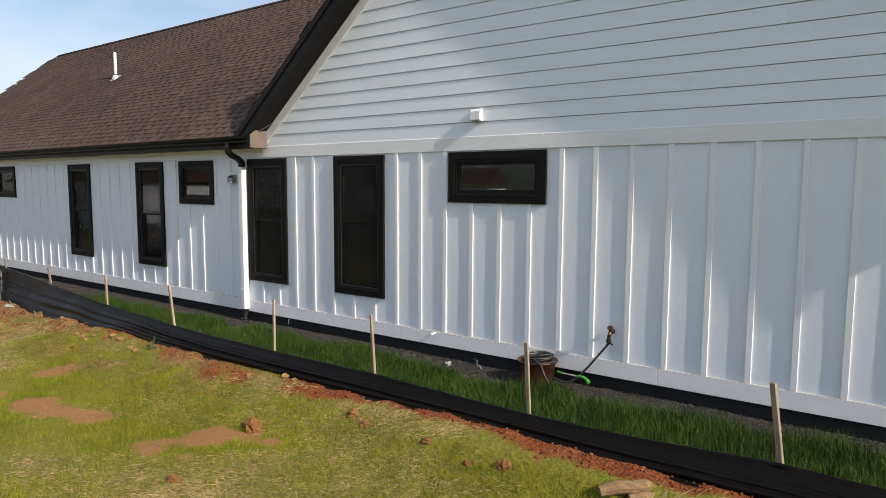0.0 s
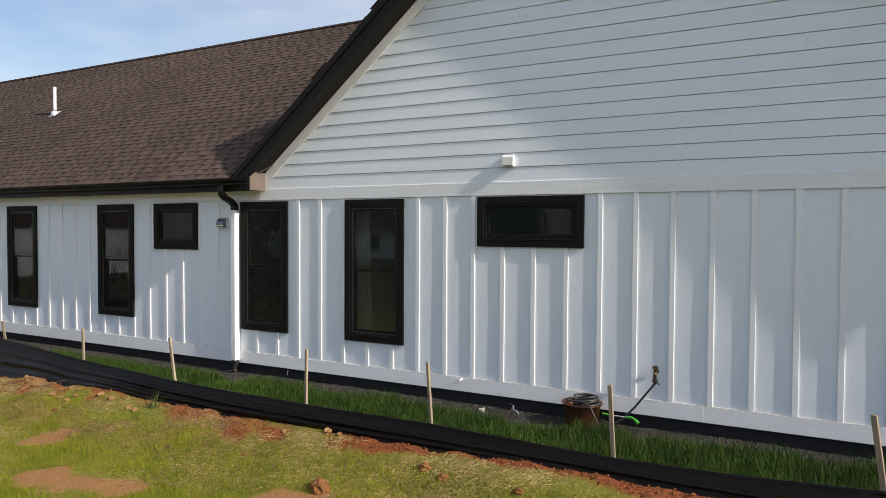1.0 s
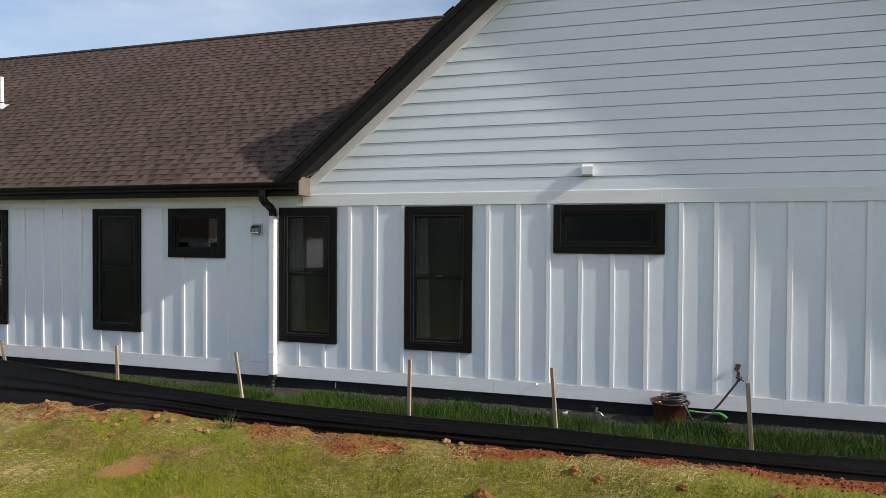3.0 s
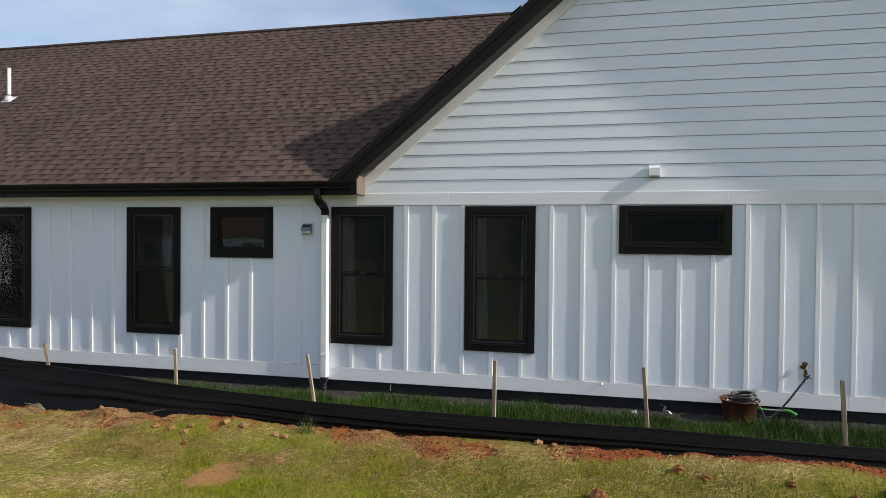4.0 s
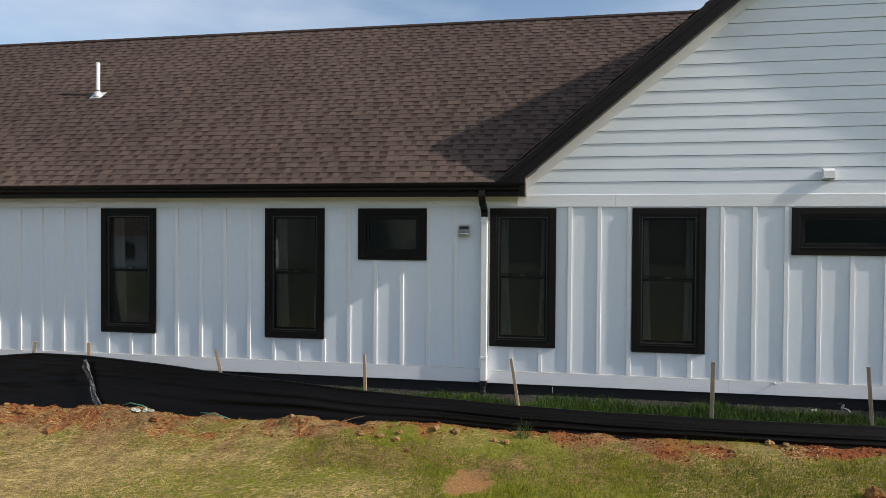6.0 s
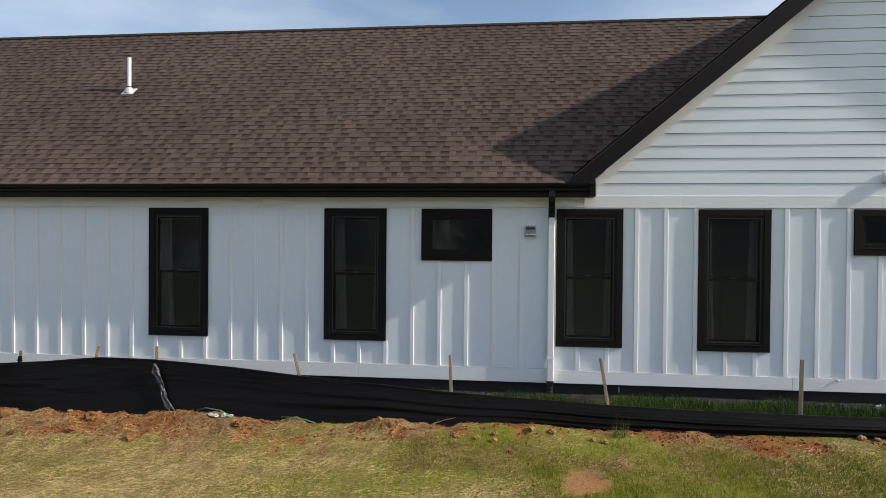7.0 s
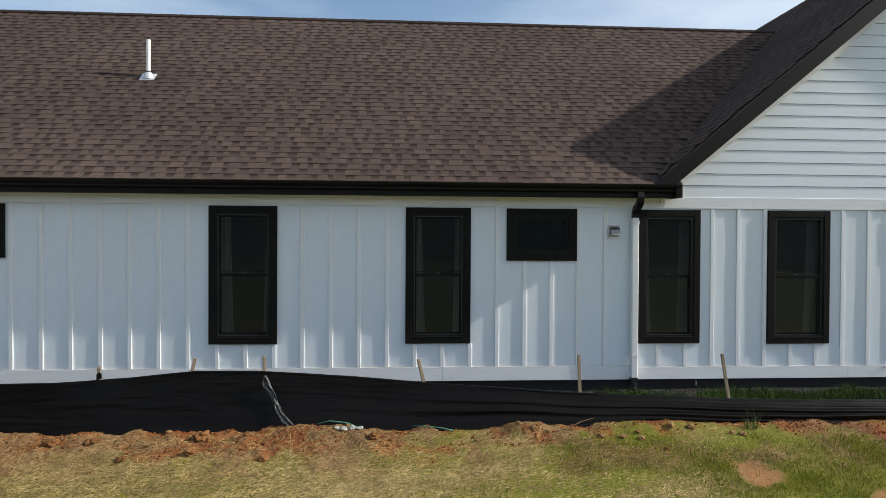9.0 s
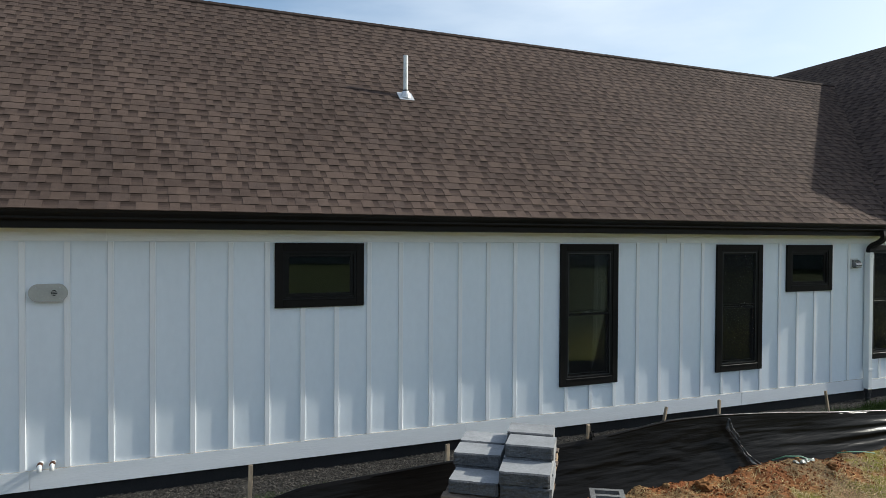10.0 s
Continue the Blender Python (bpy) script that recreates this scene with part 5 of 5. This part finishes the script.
# ---- ground cover and loose things ----
def strands(name, x, y, height, width, lean, mat, parent_kind="stuff", bent=False, label="", category=""):
    """Blades at x, y: single triangles, or two-step bent blades."""
    rng = np.random.default_rng(len(x))
    n = len(x)
    z = ground_height(x, y) - 0.004
    a, b = rng.uniform(0, 2 * np.pi, n), rng.uniform(0, 2 * np.pi, n)
    side = np.stack([np.cos(a), np.sin(a), np.zeros(n)], -1) * (width / 2)[:, None]
    tip = np.stack([np.cos(b) * lean * height, np.sin(b) * lean * height, height * np.sqrt(np.maximum(0.05, 1 - lean**2))], -1)
    root = np.stack([x, y, z], -1)
    if bent:
        mid = root + tip * np.array([0.35, 0.35, 0.6])
        v = np.stack([root - side, root + side, mid + side * 0.8, mid - side * 0.8, root + tip], 1).reshape(-1, 3)
        o = np.arange(n)[:, None] * 5
        f = np.concatenate([o + [0, 1, 2], o + [0, 2, 3], o + [3, 2, 4]])
    else:
        v = np.stack([root - side, root + side, root + tip], 1).reshape(-1, 3)
        f = np.arange(n)[:, None] * 3 + [0, 1, 2]
    return tagged(new(name, bulk(name, v, f, M[mat])), label, category, kind="stuff")


rng = np.random.default_rng(7)
x, y = rng.uniform(-13.2, 1.5, 135000), 4.98 + 1.58 * rng.random(135000) ** 0.9
keep = (cloudy(x, y, 1.3, 81) > 0.29) & (y < 6.17 + (cloudy(x, y, 2.0, 83) - 0.5) * 0.45)
keep &= rng.random(len(x)) < np.interp(x, [-13.2, -12.2, -11], [0.3, 0.9, 1])
x, y = x[keep], y[keep]
tall = (0.07 + 0.13 * rng.random(len(x))) * np.interp(x, [-12.5, -9, 0], [0.95, 1.0, 1.15]) * (0.6 + 0.8 * cloudy(x, y, 1.8, 85))
strands("tall_grass", x, y, tall, rng.uniform(0.004, 0.008, len(x)), rng.uniform(0.1, 0.7, len(x)), "grass", bent=True, label="lush green grass between fence and house", category="grass")
x, y = rng.uniform(-24, -17.6, 26000), 5.02 + 0.95 * rng.random(26000) ** 1.2
keep = cloudy(x, y, 1.1, 87) > 0.42 + 0.16 * (y - 5.02)
x, y = x[keep], y[keep]
strands("tall_grass", x, y, rng.uniform(0.05, 0.15, len(x)), rng.uniform(0.004, 0.007, len(x)), rng.uniform(0.1, 0.7, len(x)), "grass", bent=True, label="sparse green grass behind the fence", category="grass")

x, y = rng.uniform(-19, 2.0, 700000), 4.75 - 4.0 * rng.random(700000) ** 1.15
green = np.interp(x, [-17, -13.5, -11, -9], [0.10, 0.22, 0.70, 1.0])
dens = np.clip((cloudy(x, y, 0.9, 91) - 0.30) * 3.0, 0.12, 1) * green * (1 - soil_share(x, y)) ** 2 * np.interp(y, [0.75, 2.0, 4.3, 4.55], [0.0, 1, 1, 0.12])
keep = rng.random(len(x)) < dens
x, y = x[keep], y[keep]
strands("lawn_grass", x, y, rng.uniform(0.022, 0.075, len(x)) * (0.55 + 0.9 * cloudy(x, y, 2.3, 97)), rng.uniform(0.0026, 0.006, len(x)), rng.uniform(0.2, 0.9, len(x)), "lawn", label="thin yellow green lawn grass", category="grass")


def straws(name, count, x0, x1, share, label, mat="straw", y0=0.6, y1=4.7, size=(0.012, 0.048)):
    """Dry strands lying over the ground, each a thin bent strip."""
    x, y = rng.uniform(x0, x1, count), rng.uniform(y0, y1, count)
    keep = rng.random(count) < share(x, y)
    x, y = x[keep], y[keep]
    n = len(x)
    a, half = rng.normal(0.45, 0.6, n), rng.uniform(*size, n)
    dx, dy = np.cos(a) * half, np.sin(a) * half
    w = rng.uniform(0.0012, 0.0028, n)
    lift = rng.uniform(0.004, 0.012, n)
    ends = []
    for s in (-1, 0, 1):
        px, py = x + s * dx, y + s * dy
        pz = ground_height(px, py) + (lift if s == 0 else lift * rng.uniform(0.2, 1.2, n))
        for t in (-1, 1):
            ends.append(np.stack([px - t * np.sin(a) * w, py + t * np.cos(a) * w, pz + 0.001 * t], -1))
    v = np.stack(ends, 1).reshape(-1, 3)
    o = np.arange(n)[:, None] * 6
    f = np.concatenate([o + [0, 1, 3, 2], o + [2, 3, 5, 4]])
    return tagged(new(name, bulk(name, v, f, M[mat])), label, "straw", kind="stuff")


def swath(x, y):
    """Straw lies in loose drifts, drawn out along the way it was spread."""
    u, v = x * 0.9 + y * 0.42, y * 0.9 - x * 0.42
    return np.clip((cloudy(u * 0.55, v * 1.7, 1.0, 95, 3) - 0.44) * 4.5, 0, 1)


straws("straw", 430000, -19.5, 1.8, lambda x, y: np.clip((np.interp(x, [-16, -12.5, -10.6, -9.3], [0.42, 0.38, 0.13, 0.0]) + np.interp(x, [-12.5, -9.8, -6, 0], [0.65, 0.30, 0.40, 0.62]) * swath(x, y)) * np.interp(y, [0.6, 1.8], [0, 1]) * (1 - np.where(y < 4.0, 0.9, 0.72) * soil_share(x, y) ** np.where(y < 4.0, 0.5, 1.0)), 0, 1),
       "pale dry straw scattered over the lawn")

straws("old_straw", 130000, -19.0, -6.0, lambda x, y: np.clip(np.interp(x, [-19, -15, -13.2, -11, -8, -6], [0.5, 0.45, 0.9, 0.45, 0.2, 0.1]) * np.interp(y, [3.6, 4.2, 4.7], [0.0, 0.7, 0.9]) * (cloudy(x, y, 2.0, 99) - 0.47) * 6.5, 0, 1),
       "brown rotting straw mixed into the clay", "old_straw", 3.6, 4.8, (0.02, 0.06))

# Mulch chips along the wall.
n = 30000
x, y = rng.uniform(-24, 2.2, n), 6.05 + 0.68 * rng.random(n)
z = ground_height(x, y)
a, l, w, t = rng.uniform(0, 6.28, n), rng.uniform(0.006, 0.024, n), rng.uniform(0.003, 0.008, n), rng.uniform(-0.35, 0.45, n)
d = np.stack([np.cos(a), np.sin(a), t], -1) * l[:, None]
s = np.stack([-np.sin(a), np.cos(a), 0 * a], -1) * w[:, None]
c = np.stack([x, y, z + 0.010], -1)
up = np.array([0, 0, 0.005])
v = np.stack([c - d - s, c + d - s, c + d * 0.8 + s, c - d * 0.9 + s, c + up], 1).reshape(-1, 3)
o = np.arange(n)[:, None] * 5
tagged(new("mulch_chips", bulk("mulch_chips", v, np.concatenate([o + [0, 1, 4], o + [1, 2, 4], o + [2, 3, 4], o + [3, 0, 4]]), M["mulch"])), "dark bark mulch chips along the foundation", "mulch", kind="stuff")

# Crumbs of clay on the berm.
n = 42000
x, y = rng.uniform(-20, 1.5, n * 3), rng.uniform(2.8, 4.85, n * 3)
keep = rng.random(n * 3) < soil_share(x, y) * np.clip((y - 3.9) / 0.5, 0.0, 1)
x, y = x[keep], y[keep]
n = len(x)
r = 0.003 + 0.017 * rng.random(n) ** 7
z = ground_height(x, y) + r * 0.3
base = np.array([(1, 0, 0), (-1, 0, 0), (0, 1, 0), (0, -1, 0), (0, 0, 0.8), (0, 0, -0.8)], float)
v = (np.stack([x, y, z], -1)[:, None] + base[None] * r[:, None, None] * rng.uniform(0.75, 1.1, (n, 6, 1))).reshape(-1, 3)
o = np.arange(n)[:, None] * 6
f = np.concatenate([o + list(q) for q in ((0, 2, 4), (2, 1, 4), (1, 3, 4), (3, 0, 4), (2, 0, 5), (1, 2, 5), (3, 1, 5), (0, 3, 5))])
tagged(new("clay_crumbs", bulk("clay_crumbs", v, f, M["crumb"])), "loose red clay crumbs on the berm", "soil", kind="stuff")


def lump(name, x, y, r, mat, label, category, squash=0.7, seed=0, group=""):
    bm = bmesh.new()
    bmesh.ops.create_icosphere(bm, subdivisions=3, radius=r)
    for v in bm.verts:
        d = v.co.normalized()
        v.co *= 0.72 + 0.55 * noise.noise(d * 1.6 + Vector((seed, 0, 0))) + 0.22 * noise.noise(d * 4.5 + Vector((0, seed, 0))) + 0.3
        v.co.z *= squash
    z = float(ground_height(np.array([x]), np.array([y]))[0])
    ob = part(name, bm, mat, m=pose(x, y, z + r * squash * 0.45, 0, 0, seed * 57))
    return tagged(ob, label, category, group=group)


CLODS = [(-5.07, 3.80, 0.078, 1.0), (-14.47, 4.60, 0.085, 0.75), (-14.48, 4.24, 0.055, 0.8), (-15.58, 4.52, 0.075, 0.6), (-15.13, 4.13, 0.05, 0.6), (-12.6, 4.5, 0.055, 0.7),
         (-4.33, 4.42, 0.05, 0.9), (-4.10, 4.34, 0.05, 0.6), (-3.38, 4.34, 0.042, 0.8), (-2.58, 4.33, 0.05, 0.9), (-2.88, 4.25, 0.035, 0.7), (-9.45, 4.14, 0.034, 0.7), (-4.82, 2.81, 0.045, 0.8), (-16.0, 4.5, 0.07, 0.7), (-13.7, 4.1, 0.05, 0.7)]
STONES = [(-6.09, 4.55, 0.042), (-5.52, 4.72, 0.045), (-5.68, 4.73, 0.06), (-8.99, 4.58, 0.055), (-8.43, 4.48, 0.05), (-9.63, 4.41, 0.05), (-10.65, 4.58, 0.032), (-11.46, 4.49, 0.036), (-10.81, 4.60, 0.042),
          (-10.96, 4.67, 0.042), (-9.82, 4.45, 0.048), (-9.62, 4.52, 0.04), (-10.06, 4.48, 0.052), (-9.22, 4.60, 0.052), (-8.55, 4.49, 0.045), (-6.17, 4.60, 0.032), (-14.87, 4.73, 0.045), (-5.0, 4.36, 0.03), (-12.9, 4.72, 0.035), (-15.3, 3.9, 0.04)]
for i, (x, y, r, s) in enumerate(CLODS):
    lump("clay_clod", x, y, r, "clay", "rough clod of red clay on the ground", "soil clod", s, i + 1, "clods of clay")
for i, (x, y, r) in enumerate(STONES):
    lump("stone", x, y, r * 0.72, "stone", "small tan stone lying on red clay", "stone", 0.75, i + 20, "stones along the berm")
stump = thing("broken_wood", pose(-1.62, 4.43, float(ground_height(np.array([-1.62]), np.array([4.43]))[0]) + 0.035, 0, 0, 38) @ Matrix.Scale(0.86, 4), label="pale broken piece of wood on the ground", category="wood")
part("piece", tube([(-0.22, 0, 0.0), (-0.08, 0.01, 0.03), (0.05, -0.005, 0.035), (0.17, 0.0, 0.045), (0.23, 0.02, 0.04)], [0.045, 0.06, 0.058, 0.062, 0.03], 9), "bark", stump, smooth=False)
part("splinter", tube([(0.0, -0.10, -0.01), (0.14, -0.09, 0.0), (0.22, -0.07, 0.0)], [0.03, 0.045, 0.02], 7), "bark", stump)
strap = thing("plastic_strap", Matrix.Translation((-11.93, 4.66, 0.15)), label="green plastic strap lying on the clay", category="strap")
part("band", tube([(-0.24, 0.09, 0.02), (-0.1, 0.03, 0.035), (0.08, -0.02, 0.03), (0.22, -0.07, 0.01)], 0.007, 6), "green_cord", strap, smooth=True)
strap = thing("plastic_strap", Matrix.Translation((-12.9, 4.70, 0.17)), label="green plastic strap lying on the clay", category="strap")
part("band", tube([(-0.35, 0.08, 0.03), (-0.2, 0.02, 0.08), (0.0, -0.03, 0.07), (0.15, -0.06, 0.01)], 0.008, 6), "green_cord", strap, smooth=True)
bottle = thing("plastic_litter", Matrix.Translation((-12.87, 4.62, float(ground_height(np.array([-12.87]), np.array([4.62]))[0]))), label="crumpled clear plastic litter on the clay", category="litter")
for k, (sx, sy, r, high) in enumerate(((-0.14, 0.03, 0.036, 0.8), (-0.06, 0.0, 0.040, 0.7), (0.03, 0.03, 0.042, 0.8), (0.11, 0.02, 0.040, 0.5))):
    bm = bmesh.new()
    bmesh.ops.create_icosphere(bm, subdivisions=2, radius=r)
    for v in bm.verts:
        v.co *= 0.85 + 0.75 * noise.noise(v.co * 26 + Vector((k * 3.7, 0, 0)))
        v.co.z = max(v.co.z * high, -0.008)
        v.co.x *= 1.15
    part("scrap", bm, "litter", bottle, m=Matrix.Translation((sx, sy, 0.022)))

twig = thing("dry_twig", Matrix.Translation((-10.32, 4.66, float(ground_height(np.array([-10.32]), np.array([4.66]))[0]))), label="thin dry twig leaning on the clay bank", category="twig")
part("stem", tube([(-0.22, -0.06, 0.008), (-0.05, -0.02, 0.045), (0.12, 0.01, 0.10), (0.24, 0.03, 0.125)], [0.007, 0.006, 0.005, 0.003], 6), "bark", twig)
part("side_shoot", tube([(-0.05, -0.02, 0.045), (0.02, -0.05, 0.09), (0.06, -0.06, 0.12)], [0.004, 0.003, 0.002], 5), "bark", twig)

# Weed clumps by the fence.
for wx, wy in ((-8.25, 4.60),):
    k = 34
    a = rng.uniform(0, 6.28, k)
    strands("weed", wx + 0.05 * np.cos(a), wy + 0.03 * np.sin(a), rng.uniform(0.10, 0.27, k), rng.uniform(0.005, 0.008, k), rng.uniform(0.25, 0.85, k), "weed", bent=True, label="clump of green weed grass at the fence", category="weed")

# ---- the neighbouring house, seen mirrored in the panes ----
def neighbour(place, half, deep, roof_rise, openings, label):
    other = thing("neighbour_house", place, label=label, category="house", group="houses across the field")
    part("wall", box(-half, half, -deep, deep, 0, 3.4), "lap", other)
    part("roof", prism([(-deep - 0.6, 3.3), (deep + 0.6, 3.3), (0, 3.3 + roof_rise)], "x", -half - 0.4, half + 0.4), "shingle", other)
    for x in openings:
        w = part("window", box(x - 0.5, x + 0.5, deep - 0.01, deep + 0.05, 1.1, 2.7), "frame", other)
        part("pane", box(x - 0.42, x + 0.42, deep + 0.051, deep + 0.06, 1.18, 2.62), "foundation", w)


neighbour(pose(-46, -11, -0.8, 0, 0, 8), 8, 5, 3.3, (-5, -1.5, 2.2, 5.4), "white sided single storey house across the lawn")
# Unseen house, added so its sunlit end mirrors as a bright strip.
neighbour(pose(-43.5, -44, -0.9, 0, 0, -8), 8, 2.4, 1.9, (-5.2, -1.8, 2.0, 5.0), "low white sided house with a narrow sunlit end wall")

# Distant woods beyond the field, unseen but for the darkness in the panes; haze is in their pale colour.
cols, rows = 620, 18
turn, lift = np.meshgrid(np.radians(np.linspace(188, 362, cols)), np.linspace(0, 1, rows))
edge = 10.0 + 7.0 * (cloudy(turn * 20, lift * 0, 1.0, 61, 3) - 0.5) + 4.0 * (cloudy(turn * 75, lift * 0, 1.0, 63, 2) - 0.5)
reach = 75 + 4 * (cloudy(turn * 9, lift * 0, 1.0, 65, 2) - 0.5) + 2.0 * lift ** 2 + 0.7 * (cloudy(turn * 75, lift * 10, 0.8, 67, 3) - 0.5)
rise = np.where(lift == 0, -1.5, edge * lift + 1.5 * (cloudy(turn * 75, lift * 10, 0.9, 69, 2) - 0.5))
at = np.arange(cols * rows).reshape(rows, cols)
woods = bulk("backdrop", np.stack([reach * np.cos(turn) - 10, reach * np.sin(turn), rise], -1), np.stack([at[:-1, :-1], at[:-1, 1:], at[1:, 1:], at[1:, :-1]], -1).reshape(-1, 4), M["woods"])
tagged(new("backdrop", woods), "pale hazed woods far beyond the field", "woods", kind="structure")
